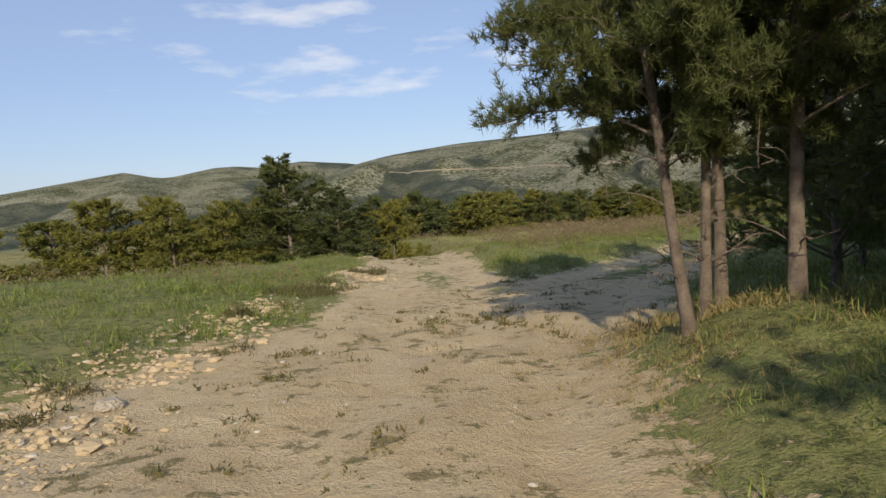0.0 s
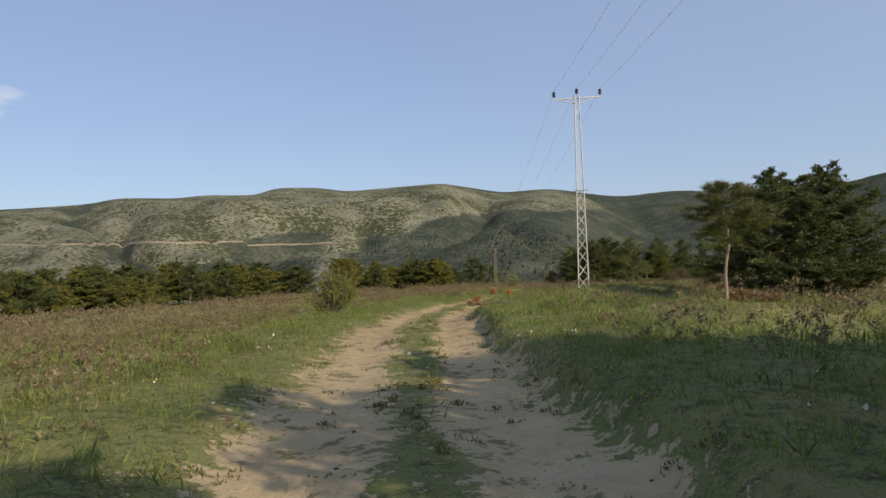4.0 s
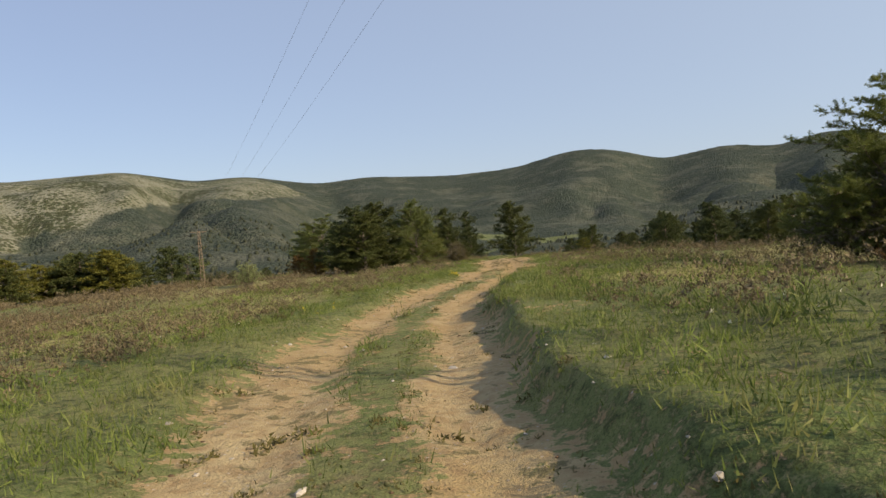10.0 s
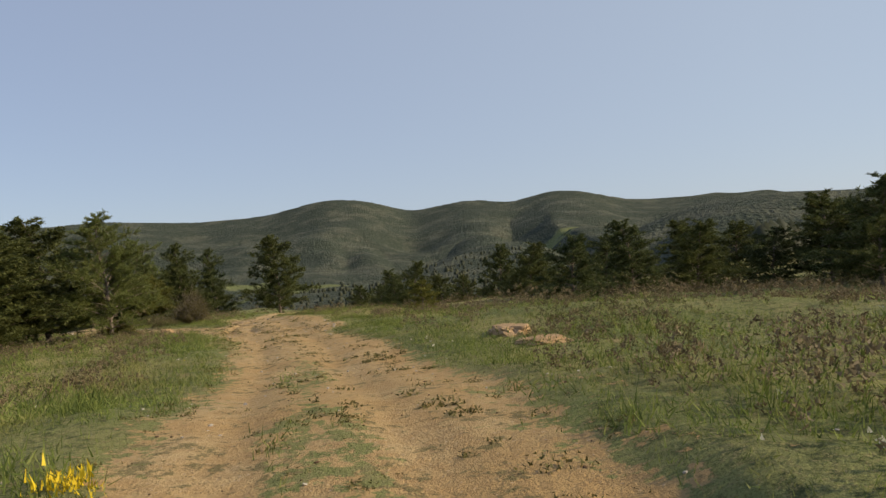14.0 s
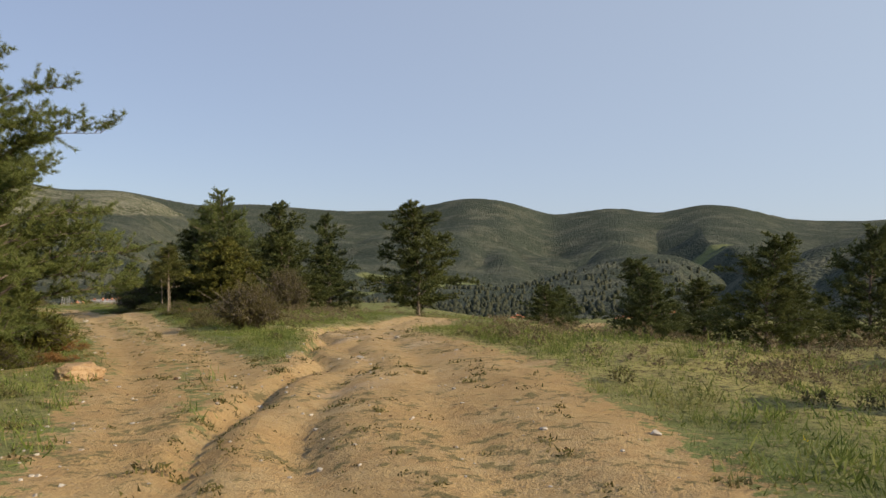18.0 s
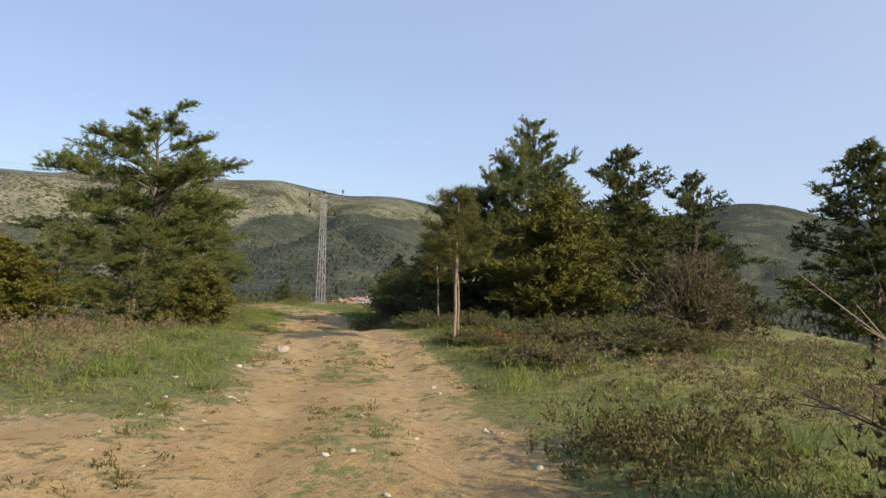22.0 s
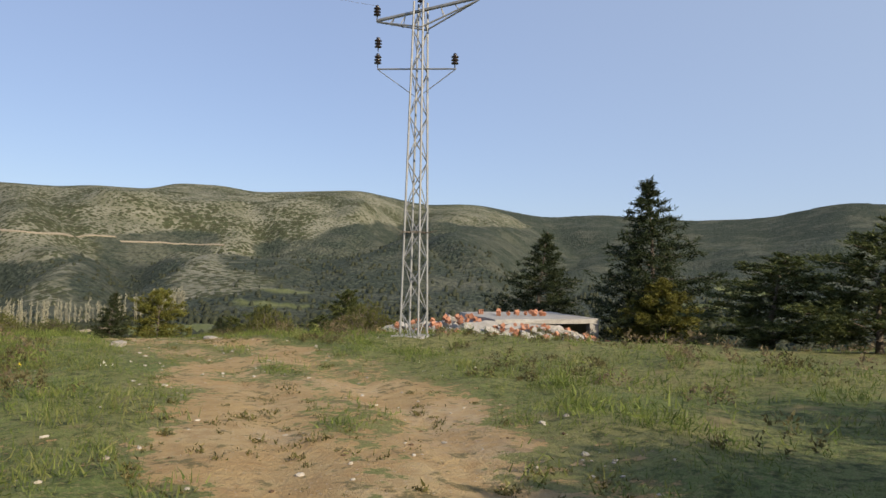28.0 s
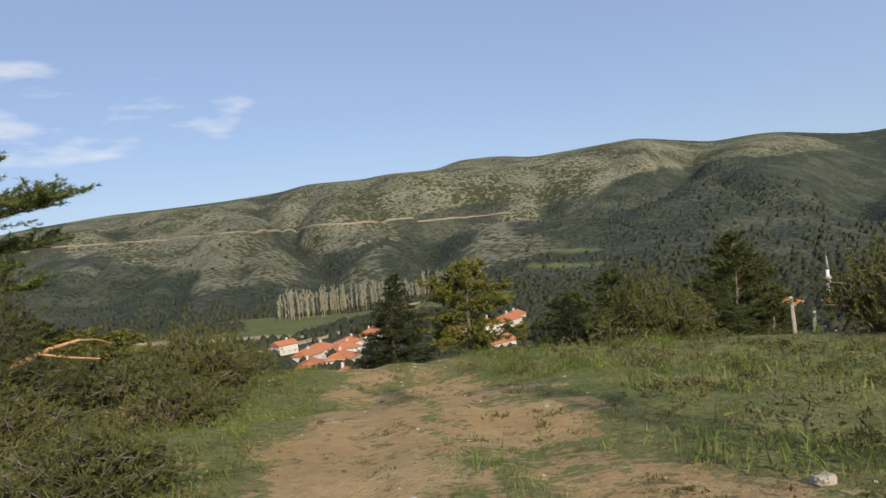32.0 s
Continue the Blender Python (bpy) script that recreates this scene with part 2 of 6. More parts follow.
    slope = m.mix(m.span(dots, -0.06, 0.06), scrub, rock)
    slope = m.mix(m.span(m.math("SUBTRACT", m.voronoi(0.075), m.math("MULTIPLY", cover, 0.75)), 0.03, -0.05, 0, 0.8), slope, (0.06, 0.062, 0.03))
    # wood tones cooled and greyed: distance haze put into the base colour
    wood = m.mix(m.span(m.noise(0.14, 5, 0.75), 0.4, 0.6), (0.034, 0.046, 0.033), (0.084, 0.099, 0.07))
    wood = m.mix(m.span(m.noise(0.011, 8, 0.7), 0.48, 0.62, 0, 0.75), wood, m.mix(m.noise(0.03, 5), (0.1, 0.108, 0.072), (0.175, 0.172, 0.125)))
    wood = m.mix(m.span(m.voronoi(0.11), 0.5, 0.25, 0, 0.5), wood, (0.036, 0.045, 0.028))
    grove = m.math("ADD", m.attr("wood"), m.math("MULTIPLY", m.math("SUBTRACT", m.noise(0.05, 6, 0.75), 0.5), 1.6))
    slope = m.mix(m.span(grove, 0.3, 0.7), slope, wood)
    slope = m.mix(m.attr("meadow"), slope, m.mix(m.noise(0.05), (0.11, 0.15, 0.05), (0.22, 0.22, 0.1)))
    m.colour(m.mix(far_f, near, slope))
    fine = m.math("MULTIPLY", m.math("ADD", m.noise(9, 8, 0.65), m.math("MULTIPLY", m.noise(45, 4), 0.5)), m.math("MULTIPLY", m.math("SUBTRACT", 1.0, far_f), 0.05))
    broad = m.math("MULTIPLY", m.math("ADD", m.noise(0.16, 6, 0.75), m.math("ADD", m.math("MULTIPLY", m.span(dots, -0.15, 0.15, 1.0, 0.0), 0.35), m.math("MULTIPLY", m.span(m.voronoi(0.21), 0.1, 0.7, 0.7, 0.0), m.attr("wood")))), m.math("MULTIPLY", far_f, 5.0))
    m.bump(m.math("ADD", fine, broad), 0.85, 1.0)
    return m.mat


MAT_GROUND = ground_material()
MAT_NEEDLE = leafy("pine_needles", (0.04, 0.056, 0.022), (0.095, 0.118, 0.041), (0.19, 0.194, 0.074), 0.32)
# MAT_NEEDLE scaled up about 1.8 times: sunlight put into the needle colour
MAT_NEEDLE_LIT = leafy("lit_pine_needles", (0.073, 0.102, 0.038), (0.172, 0.216, 0.07), (0.347, 0.354, 0.129), 0.38)
MAT_BRIGHT = leafy("sunny_pine_needles", (0.07, 0.087, 0.023), (0.186, 0.191, 0.046), (0.348, 0.313, 0.081), 0.35)
MAT_NEEDLE_YOUNG = leafy("young_pine_needles", (0.051, 0.067, 0.022), (0.115, 0.129, 0.041), (0.23, 0.212, 0.083))
MAT_SPRUCE = leafy("fir_needles", (0.019, 0.03, 0.014), (0.044, 0.06, 0.024), (0.088, 0.092, 0.04))
MAT_JUNIPER = leafy("juniper_scales", (0.055, 0.065, 0.017), (0.145, 0.145, 0.031), (0.261, 0.236, 0.065))
MAT_SHRUB = leafy("small_shrub_leaves", (0.06, 0.06, 0.026), (0.125, 0.115, 0.05), (0.22, 0.19, 0.09))
MAT_PALE = leafy("pale_new_leaves", (0.12, 0.16, 0.07), (0.25, 0.3, 0.14), (0.4, 0.43, 0.25))
MAT_SPROUT = leafy("yellow_green_new_leaves", (0.1, 0.13, 0.03), (0.19, 0.22, 0.05), (0.3, 0.31, 0.09), 0.35)
MAT_RUSTLEAF = leafy("russet_needles", (0.1, 0.06, 0.02), (0.19, 0.12, 0.04), (0.28, 0.19, 0.07), 0.25)
MAT_GRASS = grassy("meadow_grass", (0.108, 0.155, 0.035), (0.279, 0.333, 0.081), (0.31, 0.29, 0.11), 0.38)
MAT_WEED = leafy("trodden_weeds", (0.055, 0.06, 0.022), (0.13, 0.125, 0.05), (0.24, 0.19, 0.09), 0.2)
MAT_DRY = leafy("dry_straw", (0.16, 0.13, 0.05), (0.3, 0.24, 0.11), (0.42, 0.35, 0.18), 0.3)
MAT_HEATHER = leafy("dry_heather", (0.084, 0.066, 0.038), (0.198, 0.154, 0.086), (0.348, 0.27, 0.156), 0.2)
MAT_DEADNEEDLE = leafy("dead_orange_needles", (0.12, 0.06, 0.025), (0.24, 0.135, 0.055), (0.36, 0.24, 0.11), 0.2)
MAT_ORANGENEEDLE = leafy("fresh_dead_needles", (0.24, 0.1, 0.035), (0.42, 0.2, 0.08), (0.5, 0.3, 0.14), 0.3)
MAT_POPLAR = leafy("bare_poplar_twigs", (0.22, 0.212, 0.155), (0.37, 0.362, 0.272), (0.5, 0.488, 0.37), 0.2)
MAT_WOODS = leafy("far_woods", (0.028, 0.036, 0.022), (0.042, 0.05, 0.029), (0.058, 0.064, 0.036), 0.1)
MAT_FLOWER = leafy("small_white_flowers", (0.6, 0.6, 0.52), (0.75, 0.75, 0.68), (0.85, 0.85, 0.8), 0.2)
MAT_YELLOW = leafy("small_yellow_flowers", (0.55, 0.42, 0.03), (0.7, 0.55, 0.04), (0.8, 0.66, 0.1), 0.2)
MAT_BARK = plain("grey_pine_bark", (0.12, 0.095, 0.075), (0.27, 0.22, 0.175), 9, 0.95, 0.1, bump=0.9, depth=0.03)
MAT_BARK_RED = plain("orange_pine_bark", (0.204, 0.15, 0.103), (0.357, 0.3, 0.23), 8, 0.9, 0.1, bump=0.8, depth=0.02)
MAT_TWIG = plain("grey_twigs", (0.1, 0.08, 0.06), (0.22, 0.19, 0.15), 12, 0.95, 0.1)
MAT_STEEL = plain("weathered_zinc_steel", (0.5, 0.49, 0.46), (0.66, 0.65, 0.61), 5, 0.55, 0.4, metal=0.35, bump=0.1)
MAT_ZINC = plain("dull_grey_zinc", (0.22, 0.225, 0.225), (0.34, 0.345, 0.34), 5, 0.6, 0.4, metal=0.3, bump=0.1)
MAT_RUST = plain("rusty_painted_steel", (0.2, 0.135, 0.09), (0.33, 0.25, 0.18), 4, 0.8, 0.3, bump=0.2)
MAT_BLACK = plain("brown_glazed_porcelain", (0.018, 0.013, 0.011), (0.035, 0.024, 0.02), 5, 0.25, 0.5, bump=0.02)
MAT_WIRE = plain("aluminium_cable", (0.1, 0.1, 0.1), (0.16, 0.16, 0.16), 5, 0.6, 0.4)
MAT_CONCRETE = plain("grey_broken_concrete", (0.24, 0.225, 0.2), (0.42, 0.4, 0.36), 3, 0.95, 0.2, bump=0.6, depth=0.03, spread=0.2)
MAT_BRICK = plain("orange_hollow_brick", (0.357, 0.142, 0.075), (0.476, 0.237, 0.149), 5, 0.95, 0.15, bump=0.4, spread=0.3)
MAT_STONE = plain("pale_limestone", (0.289, 0.246, 0.187), (0.476, 0.433, 0.365), 6, 0.95, 0.15, bump=0.5, spread=0.3)
MAT_CLOD = plain("dark_earth_clods", (0.07, 0.045, 0.028), (0.17, 0.11, 0.07), 6, 1.0, 0.05, bump=0.6, spread=0.2)
MAT_TANCLOD = plain("tan_earth_clods", (0.33, 0.25, 0.145), (0.47, 0.38, 0.25), 6, 1.0, 0.05, bump=0.6, spread=0.2)
MAT_TRACKFAR = plain("far_dirt_road", (0.24, 0.2, 0.14), (0.34, 0.29, 0.21), 0.05, 0.95, 0.1, bump=0.0)
MAT_PLASTER = plain("white_house_plaster", (0.5, 0.48, 0.43), (0.66, 0.64, 0.59), 2, 0.9, 0.2, bump=0.1)
MAT_TILE = plain("red_roof_tiles", (0.38, 0.13, 0.06), (0.52, 0.23, 0.12), 2, 0.85, 0.2, bump=0.4, depth=0.05)
MAT_PANE = plain("dark_window_pane", (0.03, 0.035, 0.04), (0.05, 0.055, 0.06), 2, 0.15, 0.5, bump=0.0)
MAT_PEELED = plain("peeled_orange_wood", (0.42, 0.22, 0.1), (0.58, 0.36, 0.19), 10, 0.7, 0.2, bump=0.3)
MAT_WHITE = plain("white_painted_metal", (0.72, 0.72, 0.7), (0.82, 0.82, 0.8), 4, 0.5, 0.4, bump=0.05)


# ---------------------------------------------------------------- mesh helpers
def mesh_np(name, verts, faces, mat, sharp=True):
    """A mesh from arrays of points and of triangles or quads."""
    me = bpy.data.meshes.new(name)
    verts, faces = np.asarray(verts, np.float32), np.asarray(faces, np.int32)
    me.vertices.add(len(verts))
    me.vertices.foreach_set("co", verts.ravel())
    k = faces.shape[1]
    me.loops.add(faces.size)
    me.loops.foreach_set("vertex_index", faces.ravel())
    me.polygons.add(len(faces))
    me.polygons.foreach_set("loop_start", np.arange(0, faces.size, k, dtype=np.int32))
    me.polygons.foreach_set("use_smooth", np.full(len(faces), not sharp))
    me.materials.append(mat)
    me.update(calc_edges=True)
    return me


def part(name, me, parent, label="", at=None):
    """One mesh object under a thing or under a part."""
    ob = new(name, me)
    ob.parent = parent
    if at is not None:
        ob.matrix_basis = at
    return tagged(ob, label) if label else ob


def thing(name, label, category, at=None, group="", me=None):
    ob = new(name, me)
    if me is None:
        ob.empty_display_size = 0.3
    if at is not None:
        ob.matrix_basis = at
    return tagged(ob, label, category, group)


def from_bm(bm, name, mat, smooth_=False):
    me = bpy.data.meshes.new(name)
    bm.to_mesh(me)
    bm.free()
    me.materials.append(mat)
    if smooth_:
        me.polygons.foreach_set("use_smooth", np.ones(len(me.polygons), bool))
    return me


def tube(points, radii, sides=6, start=0):
    """Points and quads of a tapering tube."""
    pts = np.asarray(points, float)
    d = np.gradient(pts, axis=0)
    d /= np.linalg.norm(d, axis=1)[:, None] + 1e-9
    ref = np.where(np.abs(d[:, 2:3]) > 0.9, np.array([[1.0, 0, 0]]), np.array([[0, 0, 1.0]]))
    a = np.cross(d, ref)
    a /= np.linalg.norm(a, axis=1)[:, None] + 1e-9
    b = np.cross(d, a)
    ang = np.linspace(0, 2 * np.pi, sides, endpoint=False)
    r = np.asarray(radii, float)[:, None, None]
    v = pts[:, None, :] + r * (np.cos(ang)[None, :, None] * a[:, None, :] + np.sin(ang)[None, :, None] * b[:, None, :])
    f = []
    for i in range(len(pts) - 1):
        for k in range(sides):
            f.append((i * sides + k, i * sides + (k + 1) % sides, (i + 1) * sides + (k + 1) % sides, (i + 1) * sides + k))
    return v.reshape(-1, 3), np.array(f, int) + start


def tubes_mesh(name, runs, mat):
    vs, fs, n = [], [], 0
    for pts, radii, sides in runs:
        v, f = tube(pts, radii, sides, n)
        vs.append(v)
        fs.append(f)
        n += len(v)
    return mesh_np(name, np.concatenate(vs), np.concatenate(fs), mat, False)


def bar_mesh(a, b, w, h, mat, name="bar"):
    """A straight bar with bevelled long edges from a to b."""
    a, b = Vector(a), Vector(b)
    bm = bmesh.new()
    bmesh.ops.create_cube(bm, size=1)
    bmesh.ops.scale(bm, verts=bm.verts, vec=(w, h, (b - a).length))
    bmesh.ops.bevel(bm, geom=[e for e in bm.edges if abs((e.verts[0].co - e.verts[1].co).z) > 0.01], offset=min(w, h) * 0.2, segments=1, affect="EDGES")
    q = (b - a).to_track_quat("Z", "X")
    bmesh.ops.transform(bm, matrix=Matrix.Translation((a + b) / 2) @ q.to_matrix().to_4x4(), verts=bm.verts)
    return from_bm(bm, name, mat)


def lathe(profile, mat, name, sides=14):
    """A turned body: pairs of radius and height."""
    pr = np.array(profile, float)
    ang = np.linspace(0, 2 * np.pi, sides, endpoint=False)
    v = np.stack([pr[:, None, 0] * np.cos(ang), pr[:, None, 0] * np.sin(ang), np.repeat(pr[:, 1:2], sides, 1)], 2).reshape(-1, 3)
    f = [(i * sides + k, i * sides + (k + 1) % sides, (i + 1) * sides + (k + 1) % sides, (i + 1) * sides + k) for i in range(len(pr) - 1) for k in range(sides)]
    return mesh_np(name, v, f, mat, False)


def sprays(rng, centres, axes, count, length, width, spread=0.9, lift=0.3, loose=0.12):
    """Tufts of narrow pointed leaves round each centre, as points and triangles."""
    n = len(centres)
    c = np.repeat(np.asarray(centres, float), count, 0)
    ax = np.repeat(np.asarray(axes, float), count, 0)
    d = ax * 0.6 + rng.normal(0, 1, (n * count, 3)) * spread * 0.6
    d[:, 2] += lift
    d /= np.linalg.norm(d, axis=1)[:, None] + 1e-9
    side = np.cross(d, rng.normal(0, 1, (n * count, 3)))
    side /= np.linalg.norm(side, axis=1)[:, None] + 1e-9
    ln = length * rng.uniform(0.6, 1.25, (n * count, 1))
    w = width * rng.uniform(0.7, 1.3, (n * count, 1))
    start = c + rng.normal(0, 1, c.shape) * length * loose
    v = np.stack([start - side * w, start + side * w, start + d * ln], 1).reshape(-1, 3)
    return v, np.arange(len(v)).reshape(-1, 3)
# ---------------------------------------------------------------- ground shape
EYE = 1.25                       # lens above the track
HUB = (75.0, 65.0)               # middle of the plateau
# bearing from north (deg), height of the skyline above level (deg), distance of the crest (m)
CREST = [(-60, -3.5, 1600), (-30, -3.0, 1600), (-22, -1.8, 1600), (-18, -0.9, 1650), (-14, 0.3, 1700), (-10.4, 1.7, 1800), (-7, 2.85, 1850), (-4, 3.45, 1900), (1.5, 4.05, 1950),
         (5, 4.2, 2000), (9, 4.4, 2000), (13.5, 4.75, 2000), (15.5, 5.2, 2050), (19.7, 5.15, 2000), (21.5, 5.4, 2000), (25.6, 5.35, 2000), (27, 5.9, 2100), (30.4, 5.9, 2100),
         (32.8, 5.5, 2100), (34.2, 5.6, 2100), (40.6, 5.98, 2150), (45.8, 4.97, 2200), (48.5, 5.12, 2300), (50, 5.08, 2300), (54, 4.35, 2400), (55.4, 4.2, 2450),
         (59, 4.45, 2500), (66, 4.0, 2600), (71, 4.18, 2500), (75.8, 5.2, 2400), (78.8, 4.95, 2400), (82.6, 3.75, 2600), (87.2, 4.33, 2500), (90.8, 3.85, 2500),
         (94, 4.5, 2500), (96.3, 4.25, 2500), (99.8, 3.2, 2700), (103, 3.06, 2800), (107, 3.1, 2700), (113, 2.5, 1700), (125, 1.5, 1500), (150, 2.0, 2000)]
# a farther range behind the falling end of the ridge, and a nearer wooded hill on the other side
BACK = [(-60, 1.0), (-32, 1.5), (-25.4, 2.5), (-23, 2.85), (-20.3, 2.25), (-16.6, 2.9), (-15, 2.95), (-13, 2.75), (-10, 3.1), (-6.4, 2.75), (-2, 2.0), (2, 0.0)]
WING = [(92, -5.0), (97, -0.9), (99.7, 0.2), (101.9, 1.1), (105.8, 2.3), (111, 2.55), (117, 2.1), (130, 1.6)]
# spot heights beside the track: x, y, z
SPOTS = [(-2, 35, -1.9), (-25, 45, -3.6), (-32, 12, -1.9), (-10, 8, 0.1), (-20, 72, -5.2), (0, 76, -4.9), (20, 89, -4.8), (35, 108, -5.0),
         (60, 124, -5.5), (63, 71, -3.2), (45, 75, -3.4), (85, 92, -5.2), (104, 114, -6.3), (33, 37.6, -1.47), (18.2, 22.6, -0.7),
         (40, 18, -0.6), (58, 36, -2.5), (67.4, 48, -2.85), (75, 38, -3.7), (90, 36, -4.5), (70, 26, -3.2), (82, 24, -4.2), (84, 51, -3.8), (101.4, 78.2, -4.5), (116, 86, -5.2),
         (121, 73, -6.0), (104, 66, -4.9), (125.6, 107.9, -6.23), (138, 117, -7.95), (147, 116, -8.55), (131, 112, -7.0), (133, 108, -7.25), (130, 120, -7.6), (126.5, 119, -7.25), (134, 124, -8.6), (143, 131, -9.1), (149, 134, -9.2), (124.2, 116, -6.95), (144, 132, -8.8),
         (127, 128, -8.5), (130, 142, -11.3), (112, 128, -8.2), (142, 150, -13.5), (110, 58, -6.0), (120, 52, -8.5), (104, 48, -5.4), (101, 38, -4.6), (132, 70, -8.0), (34.5, 28, -1.7), (10, -12, 1.0), (-12, -12, 0.6), (25, 8, 0.2)]


def smooth(a, b, x):
    u = np.clip((x - a) / (b - a), 0, 1)
    return u * u * (3 - 2 * u)


def lattice(ix, iy, seed):
    h = (ix.astype(np.int64) * 374761393 + iy.astype(np.int64) * 668265263 + seed * 974634777) & 0xFFFFFFFF
    h = ((h ^ (h >> 13)) * 1274126177) & 0xFFFFFFFF
    return ((h ^ (h >> 16)) & 0xFFFF) / 65535.0


def rough(x, y, size, seed=0):
    """Smooth noise from -1 to 1 with features of that size."""
    x, y = np.asarray(x, float) / size, np.asarray(y, float) / size
    ix, iy = np.floor(x), np.floor(y)
    u, v = x - ix, y - iy
    u, v = u * u * (3 - 2 * u), v * v * (3 - 2 * v)
    a, b = lattice(ix, iy, seed), lattice(ix + 1, iy, seed)
    c, d = lattice(ix, iy + 1, seed), lattice(ix + 1, iy + 1, seed)
    return 2 * (a * (1 - u) * (1 - v) + b * u * (1 - v) + c * (1 - u) * v + d * u * v) - 1


SWEEP = np.arange(-110, 251, 0.5)
BELL = np.exp(-(np.arange(-8, 9) / 1.7) ** 2)
CREST_EL, CREST_R = (np.convolve(np.pad(np.interp(SWEEP, [c[0] for c in CREST], [c[k] for c in CREST]), 8, "edge"), BELL / BELL.sum(), "valid") for k in (1, 2))


RISE_U = np.linspace(0, 1, 201)
SOFT = np.ones(15) / 15
# how the land climbs from the valley to the crest: a slope that starts near in the north, a long valley floor in the east
RISE_N, RISE_E = (1.013 * np.convolve(np.pad(np.interp(RISE_U, (0.12, 0.3, 0.45, 0.62, 0.8, 1.0), v), 7, "edge"), SOFT, "valid") for v in ((0, 0.03, 0.12, 0.38, 0.72, 1.0), (0, 0.05, 0.12, 0.24, 0.55, 1.0)))


def spurs(az, r):
    """Spurs and gullies that run down the far slopes: 0 in a gully, about 1 on a spur."""
    u = np.radians(az) * 1500
    warp = rough(u, r, 300, 8) * 80
    return np.minimum(1, np.abs(rough(u + warp, r * 0.32, 260, 3)) * 1.7) * 0.72 + np.abs(rough(u - warp, r * 0.5, 105, 5)) * 0.3 + rough(u, r, 60, 9) * 0.05


def base_height(x, y):
    """The broad form of the land, without ruts and banks."""
    x, y = np.atleast_1d(np.asarray(x, float)), np.atleast_1d(np.asarray(y, float))
    total, weight = np.zeros(x.shape), np.zeros(x.shape)
    for cx, cy, cz in KNOTS:
        w = 1.0 / ((x - cx) ** 2 + (y - cy) ** 2 + 6.0) ** 2
        total += w * cz
        weight += w
    near = total / weight
    dx, dy = x - HUB[0], y - HUB[1]
    r, az = np.hypot(dx, dy), np.degrees(np.arctan2(dx, dy))
    az = np.where(az < -105, az + 360, az)
    el, far = np.interp(az, SWEEP, CREST_EL), np.interp(az, SWEEP, CREST_R)
    open_side = smooth(-75, -40, az) * (1 - smooth(104, 122, az))
    edge = 84 + 60 * (1 - smooth(-30, 12, az)) + 60 * smooth(112, 135, az) - 20 * smooth(66, 84, az) * (1 - smooth(108, 125, az))
    u = np.maximum(r - edge, 0) / 95
    drop = 42 * (1 - np.exp(-u * u / (u + 0.3))) * (0.35 + 0.65 * open_side)
    top = far * np.tan(np.radians(el)) + 42
    q = r / far
    east = smooth(46, 60, az)
    climb = np.interp(q, RISE_U, RISE_N) * (1 - east) + np.interp(q, RISE_U, RISE_E) * east
    relief = (spurs(az, r) - 0.5) * (82 - 30 * east) + rough(x, y, 170, 7) * 12
    climb = np.where(q < 1, climb, 1.0)
    z = near - drop + top * climb + relief * smooth(0.2, 0.5, q) * (1 - smooth(0.7, 0.97, q))
    sight = r * np.tan(np.radians(el)) - 42 * (1 - np.minimum(q, 1))
    z = np.where(q > 0.3, np.minimum(z, sight), z) - 0.09 * np.maximum(r - far, 0)
    back = np.tan(np.radians(np.interp(az, [b[0] for b in BACK], [b[1] for b in BACK]))) * 3600 * smooth(0.55, 1.0, r / 3600) ** 1.3 + (spurs(az, r) - 0.5) * 60 * smooth(0.5, 0.7, r / 3600) * (1 - smooth(0.75, 0.95, r / 3600)) - 70 * (1 - smooth(0.5, 0.9, r / 3600))
    z = np.where((r > 1700) & (az < 2), np.maximum(z, back - 0.09 * np.maximum(r - 3600, 0)), z)
    wing = 950 * np.tan(np.radians(np.interp(az, [w[0] for w in WING], [w[1] for w in WING])))
    wing = -48 + (wing + 48) * smooth(330, 950, r) * (1 - smooth(1000, 1500, r)) + (spurs(az, r) - 0.5) * 14 * smooth(350, 500, r) * (1 - smooth(700, 900, r))
    return np.where((r > 300) & (az > 92) & (az < 140), np.maximum(z, wing), z)


def woodland(x, y, z):
    """How densely the far land is wooded, 0 to 1."""
    dx, dy = x - HUB[0], y - HUB[1]
    az, r = np.degrees(np.arctan2(dx, dy)), np.hypot(dx, dy)
    v = rough(x, y, 260, 41) * 0.45 + rough(x, y, 80, 42) * 0.35 + (0.42 - spurs(az, r)) * 0.9
    v = v + 0.45 * (1 - smooth(-25, 30, z)) - 0.45 * smooth(30, 80, z) * (1 - smooth(42, 60, az + 14 * (1 - smooth(60, 130, z)))) + 1.1 * smooth(33, 52, az - 14 * smooth(50, 120, z)) + 0.55 * smooth(0.9, 0.99, r / np.interp(az, SWEEP, CREST_R))
    v = v - 0.5 * (1 - smooth(-18, -4, az))
    return np.clip(smooth(-0.15, 0.3, v), 0, 1)


MEADOWS = [(35.9, 690, 20, 13), (35.1, 610, 34, 9), (22, 470, 90, 30), (13, 420, 60, 35), (92.2, 1480, 90, 45), (98.9, 1600, 150, 50), (75.7, 1050, 50, 22), (69.6, 1150, 40, 22), (-21, 1700, 300, 160), (66, 820, 60, 20)]


